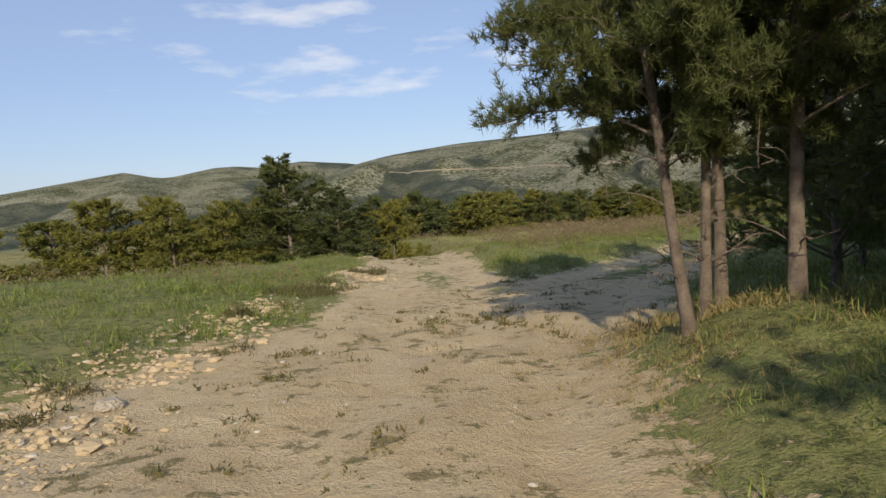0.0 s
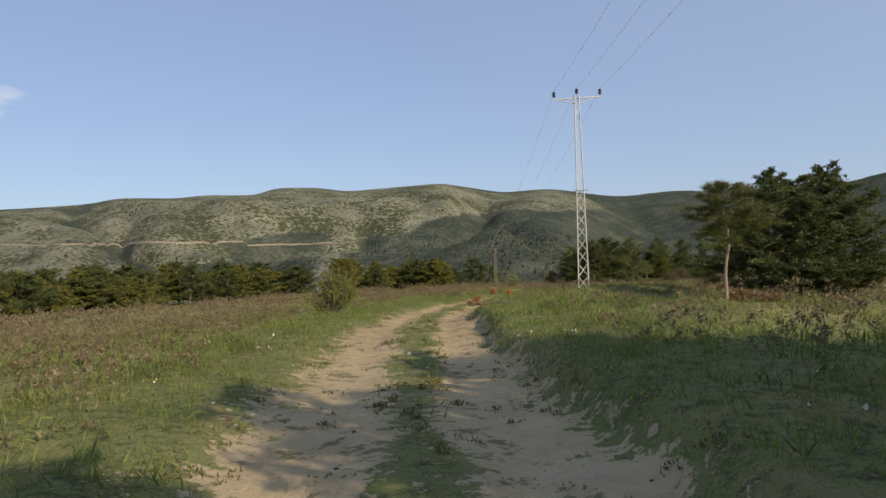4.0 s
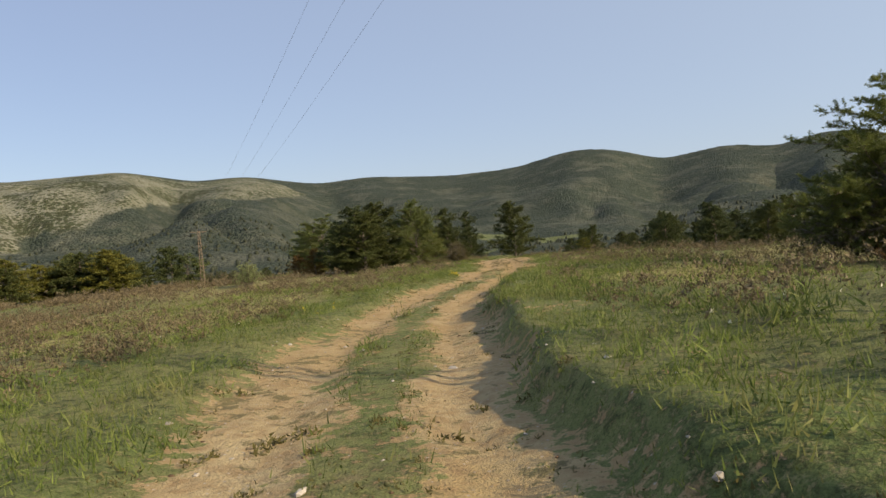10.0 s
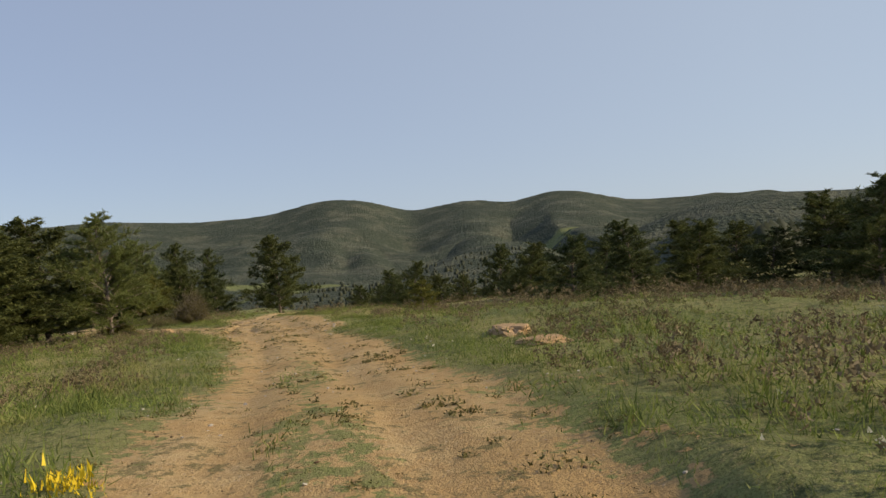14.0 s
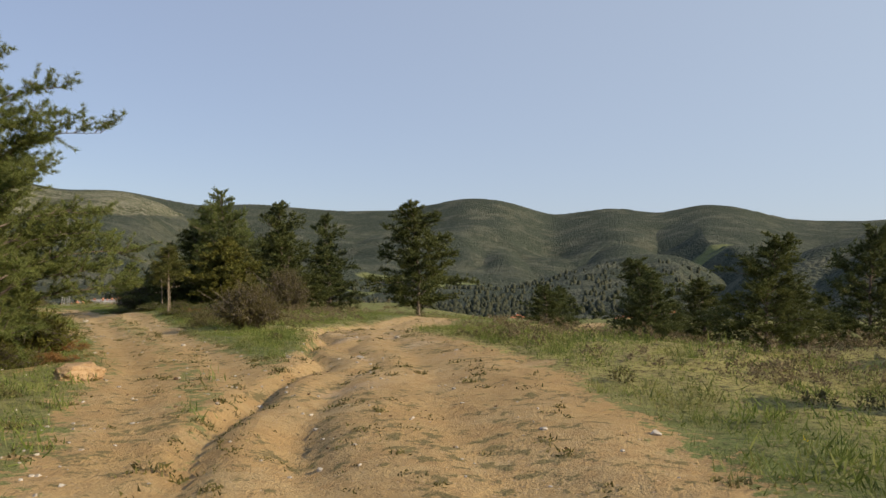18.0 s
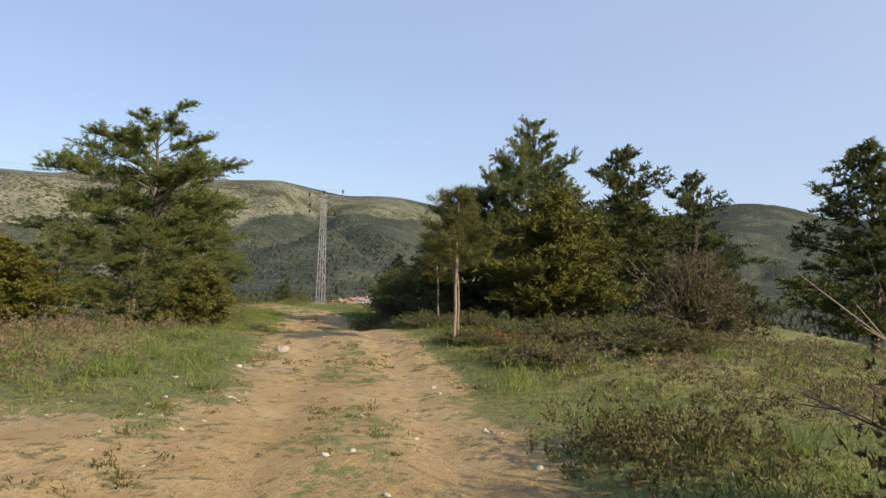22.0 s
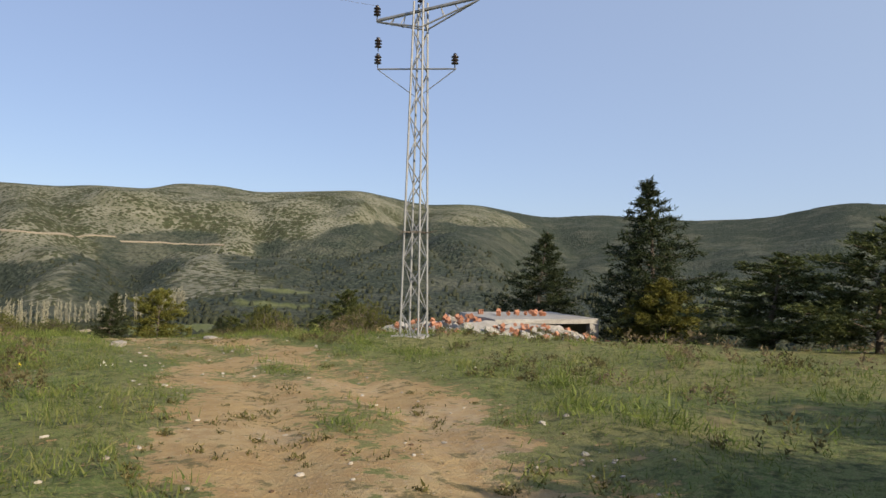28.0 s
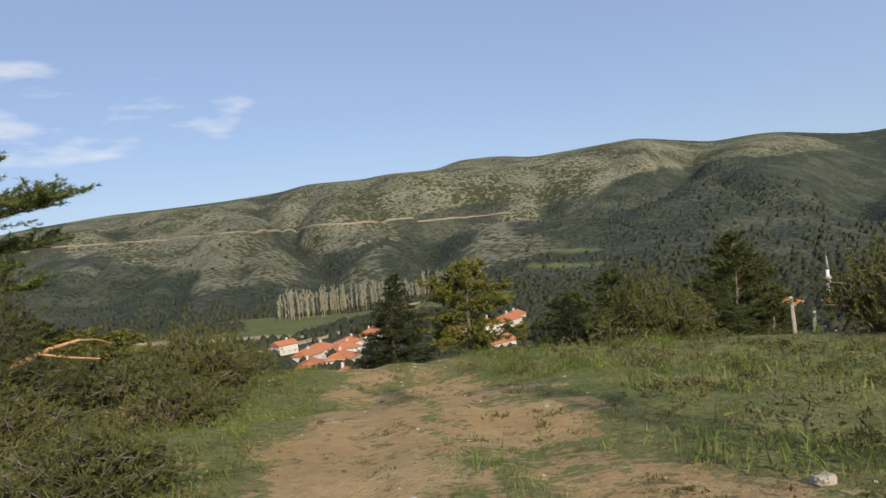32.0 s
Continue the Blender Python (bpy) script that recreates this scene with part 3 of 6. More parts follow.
def meadows(x, y):
    """Small fields: bearing, distance, half width across and along the view."""
    m = np.zeros(np.shape(x))
    for az, r, w, d in MEADOWS:
        a = math.radians(az)
        px, py = x - HUB[0] - r * math.sin(a), y - HUB[1] - r * math.cos(a)
        across, deep = px * math.cos(a) - py * math.sin(a), px * math.sin(a) + py * math.cos(a)
        wob = rough(x, y, 35, 45) * 0.3
        m = np.maximum(m, 1 - smooth(0.85, 1.05, np.maximum(np.abs(across) / w, np.abs(deep) / d) + wob))
    return m


# ---------------------------------------------------------------- the tracks
ROUTE = [(m.translation.x, m.translation.y, m.translation.z) for _, m in PATH]
KNOTS = [(x, y, z - EYE) for x, y, z in ROUTE] + SPOTS
MAIN = [(-0.3, -14), (-0.2, -6)] + [(x, y) for x, y, z in ROUTE] + [(123.2, 117), (125.2, 123), (127.2, 129), (130, 137), (134, 146)]
SIDE = [(0.3, 8), (0.35, 14.5), (0.2, 21), (-1.5, 34), (-5, 48), (-10, 60)]
FORK = [(74, 57.2), (79, 59.6), (83.7, 61.3), (94.3, 66.2), (100.5, 67.2), (112, 68.2), (124, 67), (138, 62)]


def along(line, x, y):
    """Distance to a polyline, and on which side and how far along."""
    best, side, run = np.full(x.shape, 1e9), np.zeros(x.shape), np.zeros(x.shape)
    s = 0.0
    for (ax, ay), (bx, by) in zip(line[:-1], line[1:]):
        ex, ey = bx - ax, by - ay
        ll = math.hypot(ex, ey)
        if ll < 1e-6:
            continue
        u = np.clip(((x - ax) * ex + (y - ay) * ey) / ll ** 2, 0, 1)
        d = np.hypot(x - ax - u * ex, y - ay - u * ey)
        near = d < best
        best = np.where(near, d, best)
        side = np.where(near, np.sign(ex * (y - ay) - ey * (x - ax)), side)
        run = np.where(near, s + u * ll, run)
        s += ll
    return best, side, run


def surface(x, y):
    """Ruts, banks and small relief near the tracks: added height, bareness and stoniness."""
    dm, sm, rm = along(MAIN, x, y)
    across = dm * sm + 0.45 * smooth(166, 176, rm)
    dm, sm = np.abs(across), np.sign(across)
    ds, ss, rs = along(SIDE, x, y)
    df, sf, rf = along(FORK, x, y)
    wob = rough(x, y, 1.7, 11) * 0.28 + rough(x, y, 0.6, 12) * 0.14
    wm = 1.28 + np.where(sm > 0, 0.9, 0.25) * np.exp(-((rm - 20) / 7.0) ** 2) + np.where(sm > 0, 0.15, 0.75) * np.exp(-((rm - 100) / 9.0) ** 2) + 0.35 * np.exp(-((rm - 150) / 9.0) ** 2) + 0.35 * smooth(166, 174, rm)
    wm = wm + np.where(sm > 0, 1.1, 0.0) * (1 - smooth(20, 27, rm))
    wf = np.where(sf > 0, 1.4, 1.45 + 0.75 * (1 - smooth(14, 26, rf))) + 0.4 * np.exp(-((rf - 8) / 5.0) ** 2)
    bare_m = 1 - smooth(wm - 0.6, wm + 0.75, dm + wob)
    bare_s = 1 - smooth(0.85, 1.75, ds + wob - np.where(ss > 0, 0.55, 0.0))
    bare_f = 1 - smooth(wf - 0.6, wf + 0.7, df + wob)
    bare_m = bare_m * (1 - 0.255 * smooth(0.05, 0.5, rough(x, y, 0.7, 17)) * smooth(0.5, 1.3, dm))
    strip_on = 0.5 * smooth(88, 94, rm) * (1 - smooth(100, 108, rm)) + smooth(24, 30, rm) * (1 - smooth(88, 94, rm)) * 0.75 + smooth(112, 118, rm) * (1 - smooth(158, 166, rm)) * 0.45 + 0.12 + 0.4 * smooth(168, 176, rm)
    strip = (1 - smooth(0.08, 0.6, dm + wob * 0.9)) * strip_on * 0.85
    strip_s = (1 - smooth(0.22, 0.5, ds + wob * 0.9)) * 0.5 * smooth(3, 5, rs)
    bare_m = bare_m * (1 - 0.5 * smooth(164, 176, rm) * smooth(-0.1, 0.35, rough(x, y, 1.3, 15)))
    bare = np.maximum(bare_m * (1 - strip), np.maximum(bare_s * (1 - strip_s), bare_f))
    worn = smooth(0.25, 0.8, rough(x, y, 2.3, 14)) * 0.36 * (1 - smooth(2.0, 4.5, np.minimum(dm, df)))
    worn = np.maximum(worn, 0.95 * np.exp(-(((x - 91.0) / 1.6) ** 2 + ((y - 75.6) / 2.6) ** 2) ** 2))
    bare = np.maximum(bare, worn)
    rut = -0.055 * np.exp(-((dm - 0.72) / 0.26) ** 2) - 0.05 * np.exp(-((ds - 0.7) / 0.26) ** 2) - 0.055 * np.exp(-((df - 0.75) / 0.28) ** 2)
    rill = df * sf + 0.3 * rough(rf, rf * 0, 3.0, 16)
    gull = (-0.16 * np.exp(-((rill - 1.2) / 0.14) ** 2) - 0.07 * np.exp(-((rill - 0.35) / 0.16) ** 2)) * smooth(2, 5, rf) * (1 - smooth(26, 30, rf))
    bank_r = np.where(sm < 0, 1.0, 0.45) * smooth(26, 34, rm) * (1 - smooth(85, 100, rm)) + np.where(sm > 0, 1.0, 0.35) * (1 - smooth(14, 22, rm)) * 1.1 + 0.3
    all_d = np.minimum(dm - (wm - 1.3), np.minimum(ds + 0.2, df))
    steep = np.where(sm < 0, 1.0, 0.0) * smooth(30, 40, rm) * (1 - smooth(84, 96, rm))
    bank = (0.2 + 0.05 * steep) * bank_r * smooth(1.2 + 0.12 * steep, 1.85 - 0.2 * steep, all_d + wob * 0.7) * (1 - 0.8 * smooth(4, 9.5, all_d))
    lumps = (rough(x, y, 0.9, 21) * 0.04 + rough(x, y, 0.4, 22) * 0.02) * (0.4 + smooth(1.2, 2.2, all_d)) + rough(x, y, 3.2, 23) * 0.06 * smooth(1.0, 3.0, all_d)
    lumps = lumps + (rough(x, y, 0.33, 25) * 0.014 + np.maximum(0, rough(x, y, 0.42, 26)) * 0.02) * (1 - smooth(1.6, 2.6, all_d))
    fade = 1 - smooth(6.5, 8.6, np.minimum(dm, np.minimum(ds, df)))
    stony = 0.6 * smooth(0.1, 0.7, rough(x, y, 0.8, 24)) * (np.exp(-((rm - 16) / 7.0) ** 2) * np.where(sm > 0, 1, 0.2) + 0.8 * np.exp(-((rm - 170) / 30.0) ** 2) + 0.4 * np.exp(-((rf - 14) / 8.0) ** 2) + 1.0 * np.exp(-((rm - 132) / 14.0) ** 2) * np.where(sm > 0, 1, 0.4) * smooth(0.6, 1.2, dm) + 1.2 * np.exp(-((df * sf - 0.45) / 0.3) ** 2) * (1 - smooth(24, 30, rf)))
    mound = 0.5 * np.exp(-((x - 2.75) / 0.95) ** 2 - ((y - 5.0) / 1.5) ** 2)
    humps = (0.17 * rough(x, y, 4.2, 27) + 0.1 * np.abs(rough(x, y, 1.9, 28))) * smooth(3.5, 6.5, all_d) * (1 - smooth(40, 60, all_d)) * np.where(sm < 0, 1.0, 0.3)
    return (rut + gull + bank + lumps) * fade + mound + humps, bare * fade, np.clip(stony, 0, 1) * fade


def height(x, y):
    x, y = np.atleast_1d(np.asarray(x, float)), np.atleast_1d(np.asarray(y, float))
    return base_height(x, y) + surface(x, y)[0]


def spot(x, y):
    return float(height(x, y)[0])


def build_ground():
    near = np.arange(-60, 201, 1.0)
    def outs(g, most, reach):
        step, at, line = 1.0, 0.0, []
        while at < 4400:
            step = step * g if at < reach else step * 1.2
            step = min(step, most) if at < reach else step
            at += step
            line.append(at)
        return np.array(line)
    low, high, side = outs(1.22, 400, 4400), outs(1.035, 12.0, 2500), outs(1.05, 26.0, 2100)
    gx = np.concatenate([-60 - side[::-1], near, 200 + high])
    near_y = np.arange(-40, 201, 1.0)
    gy = np.concatenate([-40 - low[::-1], near_y, 200 + high])
    X, Y = np.meshgrid(gx, gy, indexing="ij")
    shape = X.shape
    cx, cy = (X[:-1, :-1] + X[1:, 1:]) / 2, (Y[:-1, :-1] + Y[1:, 1:]) / 2
    small = (X[1:, 1:] - X[:-1, :-1] < 1.01) & (Y[1:, 1:] - Y[:-1, :-1] < 1.01)
    d = np.full(cx.shape, 1e9)
    for line in (MAIN, SIDE, FORK):
        d[small] = np.minimum(d[small], along(line, cx[small], cy[small])[0])
    fine = d < 9.6
    idx = np.arange(X.size).reshape(shape)
    keep = ~fine
    quads = np.stack([idx[:-1, :-1][keep], idx[1:, :-1][keep], idx[1:, 1:][keep], idx[:-1, 1:][keep]], 1)
    vx, vy = [X.ravel()], [Y.ravel()]
    # finer cells near the tracks, six to a side
    fi, fj = np.nonzero(fine)
    n = 6
    table = {}
    fq = []
    px, py = [], []
    base = X.size
    for i, j in zip(fi.tolist(), fj.tolist()):
        x0, y0 = gx[i], gy[j]
        for a in range(n):
            for b in range(n):
                q = []
                for da, db in ((0, 0), (1, 0), (1, 1), (0, 1)):
                    aa, bb = a + da, b + db
                    if aa in (0, n) and bb in (0, n):
                        q.append(int(idx[i + (aa == n), j + (bb == n)]))
                        continue
                    k = (i * n + aa, j * n + bb)
                    if k not in table:
                        table[k] = base + len(px)
                        px.append(x0 + aa / n)
                        py.append(y0 + bb / n)
                    q.append(table[k])
                fq.append(q)
    x, y = np.concatenate([X.ravel(), px]), np.concatenate([Y.ravel(), py])
    z = base_height(x, y)
    close = (x > -60) & (x < 200) & (y > -40) & (y < 200)
    add, bare, stony = np.zeros(x.shape), np.zeros(x.shape), np.zeros(x.shape)
    add[close], bare[close], stony[close] = surface(x[close], y[close])
    me = mesh_np("ground", np.stack([x, y, z + add], 1), np.concatenate([quads, np.array(fq)]), MAT_GROUND, False)
    r, az = np.hypot(x - HUB[0], y - HUB[1]), np.degrees(np.arctan2(x - HUB[0], y - HUB[1]))
    dm, sm, rm = along(MAIN, x[close], y[close])
    heath = np.zeros(x.shape)
    heath[close] = smooth(2.6, 5.0, dm + 2 * rough(x[close], y[close], 4, 31)) * np.where(sm > 0, 1.0, 0.4 + 0.6 * smooth(62, 74, rm)) * smooth(-0.6, 0.1, rough(x[close], y[close], 9, 32)) * smooth(25, 45, rm) * (1 - 0.9 * smooth(140, 160, rm))
    ochre = np.zeros(x.shape)
    chalk = np.zeros(x.shape)
    chalk[close] = 1 - smooth(28, 60, rm)
    ochre[close] = 0.8 * smooth(62, 92, rm) * (1 - 0.35 * smooth(120, 140, rm))
    far = smooth(110, 190, r)
    wood = woodland(x, y, z)
    meadow = meadows(x, y) * smooth(200, 300, r)
    for name, values in (("dirt", bare), ("scree", stony), ("ochre", ochre), ("chalk", chalk), ("heath", heath), ("far", far), ("wood", wood * (1 - meadow)), ("meadow", meadow)):
        me.attributes.new(name, "FLOAT", "POINT").data.foreach_set("value", values.astype(np.float32))
    return tagged(new("ground", me), "dirt track through grassy heath, with scrubby hills beyond", "ground", kind="structure")


ground = build_ground()

# ---------------------------------------------------------------- trees
def pine(rng, tall, wide, crown_from, limbs, tuft, count, length, width, shape="pine", lean=0.05, bare_limbs=0, twigs=True, girth=1.0, puff=1.15):
    """Runs for the stem, runs for the limbs, and arrays for the needles of one conifer."""
    k = np.linspace(0, 1, 9)
    bend = np.cumsum(rng.normal(0, lean * tall * 0.25, (9, 2)), 0) * k[:, None]
    axis = np.column_stack([bend, k * tall])
    r0 = (0.011 * tall + 0.025) * girth
    stem = [(axis, r0 * (1 - 0.9 * k) + 0.012 + 0.35 * r0 * np.exp(-k * 25), 9)]
    runs, centres, dirs = [], [], []
    for i in range(limbs + bare_limbs):
        dead = i >= limbs
        u = (i + rng.uniform(0.1, 0.9)) / limbs if not dead else rng.uniform(-0.25, 0.05)
        uu = min(0.98, max(0.02, u))
        h = crown_from + (0.98 - crown_from) * u
        h = max(h, 0.08)
        ang = i * 2.4 + rng.uniform(-0.5, 0.5)
        if shape == "pine":
            reach = (1.03 - uu) ** 0.5 * (0.6 + 0.4 * min(1, uu / 0.22)) * rng.uniform(0.55, 1.15)
            rise = rng.uniform(0.0, 0.4) + 0.7 * uu
        elif shape == "open":
            reach = (0.35 + 0.65 * math.sin(3.0 * min(1.0, uu ** 0.75 + 0.08))) * rng.uniform(0.6, 1.15)
            rise = rng.uniform(0.0, 0.8) + 0.4 * uu ** 2
        elif shape == "fir":
            reach = (1.02 - uu) ** 0.85 * rng.uniform(0.75, 1.12)
            rise = rng.uniform(-0.25, 0.1) + 0.35 * u
        else:
            reach = (1.05 - uu ** 1.6) * rng.uniform(0.6, 1.05)
            rise = rng.uniform(0.5, 1.1)
        ln = wide * reach * (0.8 if dead else 1.0)
        p0 = np.array([np.interp(h, k, axis[:, c]) for c in range(3)])
        out = np.array([math.cos(ang), math.sin(ang), rise])
        out /= np.linalg.norm(out)
        q = np.linspace(0, 1, 5)
        pts = p0 + q[:, None] * out * ln + np.column_stack([rng.normal(0, 0.05 * ln, (5, 2)) * q[:, None], 0.12 * ln * np.sin(q * 3.1) * (1 if shape != "fir" else -1)])
        rb = (0.010 * ln + 0.012) * girth
        runs.append((pts, rb * (1.05 - 0.85 * q), 5) if twigs else (pts[::2], rb * (1.05 - 0.85 * q[::2]), 3))
        if dead:
            for _ in range(3):
                s = rng.uniform(0.4, 0.95)
                b = pts[0] + (pts[-1] - pts[0]) * s
                runs.append((np.array([b, b + rng.normal(0, 0.14 * ln, 3)]), [0.008, 0.003], 3))
            continue
        subs = max(3, int(tuft * (0.35 + reach)))
        for s in rng.uniform({"pine": 0.2, "open": 0.45}.get(shape, 0.12), 1.0, subs):
            b = np.array([np.interp(s, q, pts[:, c]) for c in range(3)])
            tw = out + rng.normal(0, 0.75, 3) * np.array([1, 1, {"fir": 0.55, "open": 0.7}.get(shape, 0.9)])
            tw[2] += 0.42 if shape != "fir" else -0.12
            tw /= np.linalg.norm(tw)
            tl = ln * 0.36 * rng.uniform(0.4, 1.1) * (1.15 - 0.5 * s)
            e = b + tw * tl
            if twigs and rng.random() < 0.6:
                runs.append((np.array([b, e]), [rb * 0.4, 0.004], 3))
            for w in np.linspace(0.25, 1.0, max(2, int(round(tl / (length * 0.75))) + 1)):
                centres.append(b + (e - b) * w + rng.normal(0, 0.2 * length, 3))
                dirs.append(tw)
    for w in np.linspace(0.72, 1.0, 26):
        away = rng.normal(0, 1, 3) * np.array([1, 1, 0.3]) * wide * 0.5 * (1.05 - w)
        centres.append(np.array([np.interp(w, k, axis[:, c]) for c in range(3)]) + away)
        dirs.append(np.array([0, 0, 1.0]))
    v, f = sprays(rng, np.array(centres), np.array(dirs), count, length, width, puff)
    return stem, runs, v, f


def tree(name, label, category, rng, mats, trunk_label="", **kw):
    """A tree as a thing: trunk, limbs and crown, at the origin."""
    stem, runs, v, f = pine(rng, **kw)
    t = thing(name, label, category)
    part("trunk", tubes_mesh("trunk", stem + runs, mats[0]), t, trunk_label)
    part("crown", mesh_np("crown", v, f, mats[1]), t)
    return t


def bushy(name, label, category, rng, wide, tall, stems, tufts, count, length, width, mats, upright=0.6, whips=0):
    """A many-stemmed shrub at the origin, with bare whips that stand out of it."""
    t = thing(name, label, category)
    runs, centres, dirs = [], [], []
    for i in range(stems):
        ang, out = rng.uniform(0, 6.283), rng.uniform(0.05, 1) ** 0.6
        tip = np.array([math.cos(ang) * wide * out, math.sin(ang) * wide * out, tall * (1 - upright * out ** 2) * rng.uniform(0.65, 1.05)])
        root = np.array([tip[0] * 0.15, tip[1] * 0.15, -0.05])
        mid = root * 0.45 + tip * 0.55 + np.array([0, 0, 0.12 * tall]) + rng.normal(0, 0.05 * wide, 3)
        runs.append((np.array([root, mid, tip]), [0.013 * tall ** 0.5, 0.008 * tall ** 0.5, 0.003], 4))
        for w in rng.uniform(0.3, 1.0, tufts):
            p = (1 - w) ** 2 * root + 2 * w * (1 - w) * mid + w * w * tip + rng.normal(0, 0.1 * wide, 3) * np.array([1, 1, 0.6])
            p[2] = max(p[2], 0.02)
            centres.append(p)
            dirs.append((tip - root) / (np.linalg.norm(tip - root) + 1e-6))
            if rng.random() < 0.4:
                runs.append((np.array([(mid + tip) / 2, p]), [0.007, 0.003], 3))
    for i in range(whips):
        ang, out = rng.uniform(0, 6.283), rng.uniform(0.1, 1.0)
        foot = np.array([math.cos(ang), math.sin(ang), 0]) * wide * 0.25 * out
        tip = np.array([math.cos(ang) * wide * out * 1.25, math.sin(ang) * wide * out * 1.25, tall * rng.uniform(0.8, 1.4) * (1.05 - 0.4 * out)])
        mid = (foot + tip) / 2 + np.array([0, 0, 0.15 * tall]) + rng.normal(0, 0.06 * wide, 3)
        runs.append((np.array([foot, mid, tip]), [0.012, 0.008, 0.003], 4))
        for _ in range(4):
            b = mid + (tip - mid) * rng.uniform(0, 0.9)
            runs.append((np.array([b, b + (tip - mid) * 0.3 + rng.normal(0, 0.13 * wide, 3)]), [0.005, 0.002], 3))
    part("stem", tubes_mesh("stem", runs, mats[0]), t)
    v, f = sprays(rng, np.array(centres), np.array(dirs), count, length, width, 1.1, 0.25)
    part("crown", mesh_np("crown", v, f, mats[1]), t)
    return t


rng = np.random.default_rng(7)
PINE = (MAT_BARK, MAT_NEEDLE)
STOCK = {}
# near and near2 carry the needles with sunlight in their colour
STOCK["near"] = tree("pine_tree", "", "pine", rng, (MAT_BARK, MAT_NEEDLE_LIT), tall=9, wide=3.0, crown_from=0.24, limbs=58, tuft=34, count=14, length=0.12, width=0.008, bare_limbs=6, girth=0.9, shape="open")
STOCK["near2"] = tree("pine_tree", "", "pine", rng, (MAT_BARK, MAT_NEEDLE_LIT), tall=7, wide=3.1, crown_from=0.04, limbs=72, tuft=32, count=22, length=0.1, width=0.0048, bare_limbs=3, girth=0.7)
STOCK["tall"] = tree("pine_tree", "", "pine", rng, PINE, tall=6.5, wide=1.9, crown_from=0.22, limbs=60, tuft=36, count=20, length=0.1, width=0.0045, lean=0.03, bare_limbs=5, girth=0.55)
STOCK["mid"] = tree("pine_tree", "", "pine", rng, PINE, tall=7, wide=2.6, crown_from=0.02, limbs=66, tuft=20, count=7, length=0.17, width=0.024, twigs=False, girth=0.7)
STOCK["mid2"] = tree("pine_tree", "", "pine", rng, PINE, tall=7.5, wide=2.5, crown_from=0.14, limbs=56, tuft=19, count=7, length=0.17, width=0.024, bare_limbs=5, twigs=False, girth=0.7)
STOCK["far"] = tree("pine_tree", "", "pine", rng, PINE, tall=5, wide=2.3, crown_from=0.03, limbs=46, tuft=16, count=6, length=0.2, width=0.034, twigs=False, girth=0.7)
STOCK["far2"] = tree("pine_tree", "", "pine", rng, (MAT_BARK, MAT_BRIGHT), tall=5.5, wide=2.2, crown_from=0.05, limbs=46, tuft=16, count=6, length=0.2, width=0.034, twigs=False, girth=0.7)
STOCK["bright"] = tree("young_pine", "", "pine", rng, (MAT_BARK, MAT_BRIGHT), tall=3.2, wide=1.7, crown_from=0.0, limbs=46, tuft=18, count=7, length=0.13, width=0.018, twigs=False, girth=0.7)
STOCK["russet"] = tree("young_pine", "", "pine", rng, (MAT_BARK, MAT_RUSTLEAF), tall=3.2, wide=1.5, crown_from=0.0, limbs=44, tuft=16, count=6, length=0.14, width=0.018, twigs=False, girth=0.7)
STOCK["fir"] = tree("fir_tree", "", "fir", rng, (MAT_BARK, MAT_SPRUCE), tall=8.5, wide=2.9, crown_from=0.03, limbs=100, tuft=20, count=5, length=0.22, width=0.024, shape="fir", twigs=False, girth=0.8)
STOCK["juniper"] = tree("juniper_tree", "", "juniper", rng, (MAT_TWIG, MAT_JUNIPER), tall=3.6, wide=1.6, crown_from=0.0, limbs=90, tuft=22, count=6, length=0.12, width=0.016, shape="juniper", twigs=False)
STOCK["sapling"] = tree("young_pine", "", "pine", rng, (MAT_BARK_RED, MAT_NEEDLE_YOUNG), tall=3.0, wide=0.75, crown_from=0.5, limbs=24, tuft=11, count=24, length=0.13, width=0.0032, lean=0.05, bare_limbs=3, girth=0.2)
STOCK["shrub"] = bushy("bare_shrub", "", "shrub", rng, 1.5, 1.6, 120, 46, 8, 0.05, 0.012, (MAT_TWIG, MAT_SHRUB), whips=24)
STOCK["cedar"] = bushy("juniper_bush", "", "juniper", rng, 2.0, 2.6, 130, 60, 15, 0.07, 0.0052, (MAT_TWIG, MAT_NEEDLE), 0.75)
STOCK["gilt"] = bushy("juniper_bush", "", "juniper", np.random.default_rng(17), 2.0, 2.6, 130, 60, 15, 0.07, 0.0052, (MAT_TWIG, MAT_JUNIPER), 0.75)
STOCK["low"] = bushy("low_bush", "", "shrub", rng, 1.0, 0.75, 70, 26, 12, 0.06, 0.0062, (MAT_TWIG, MAT_NEEDLE_YOUNG), 0.6)
STOCK["pale"] = bushy("blossoming_bush", "", "shrub", rng, 1.1, 1.9, 60, 14, 8, 0.1, 0.02, (MAT_TWIG, MAT_PALE), 0.7)
STOCK["sprout"] = bushy("leafy_shrub", "", "shrub", rng, 1.1, 1.7, 46, 16, 6, 0.08, 0.02, (MAT_TWIG, MAT_SPROUT), 0.55, whips=14)
STOCK["gold"] = bushy("golden_bush", "", "shrub", rng, 1.2, 1.3, 70, 22, 6, 0.11, 0.015, (MAT_TWIG, MAT_JUNIPER), 0.6)
STOCK["dead"] = bushy("dead_pine_brush", "", "brush", rng, 0.9, 0.45, 34, 12, 14, 0.13, 0.006, (MAT_TWIG, MAT_DEADNEEDLE), 0.5)
SIZE = {}
USED = set()
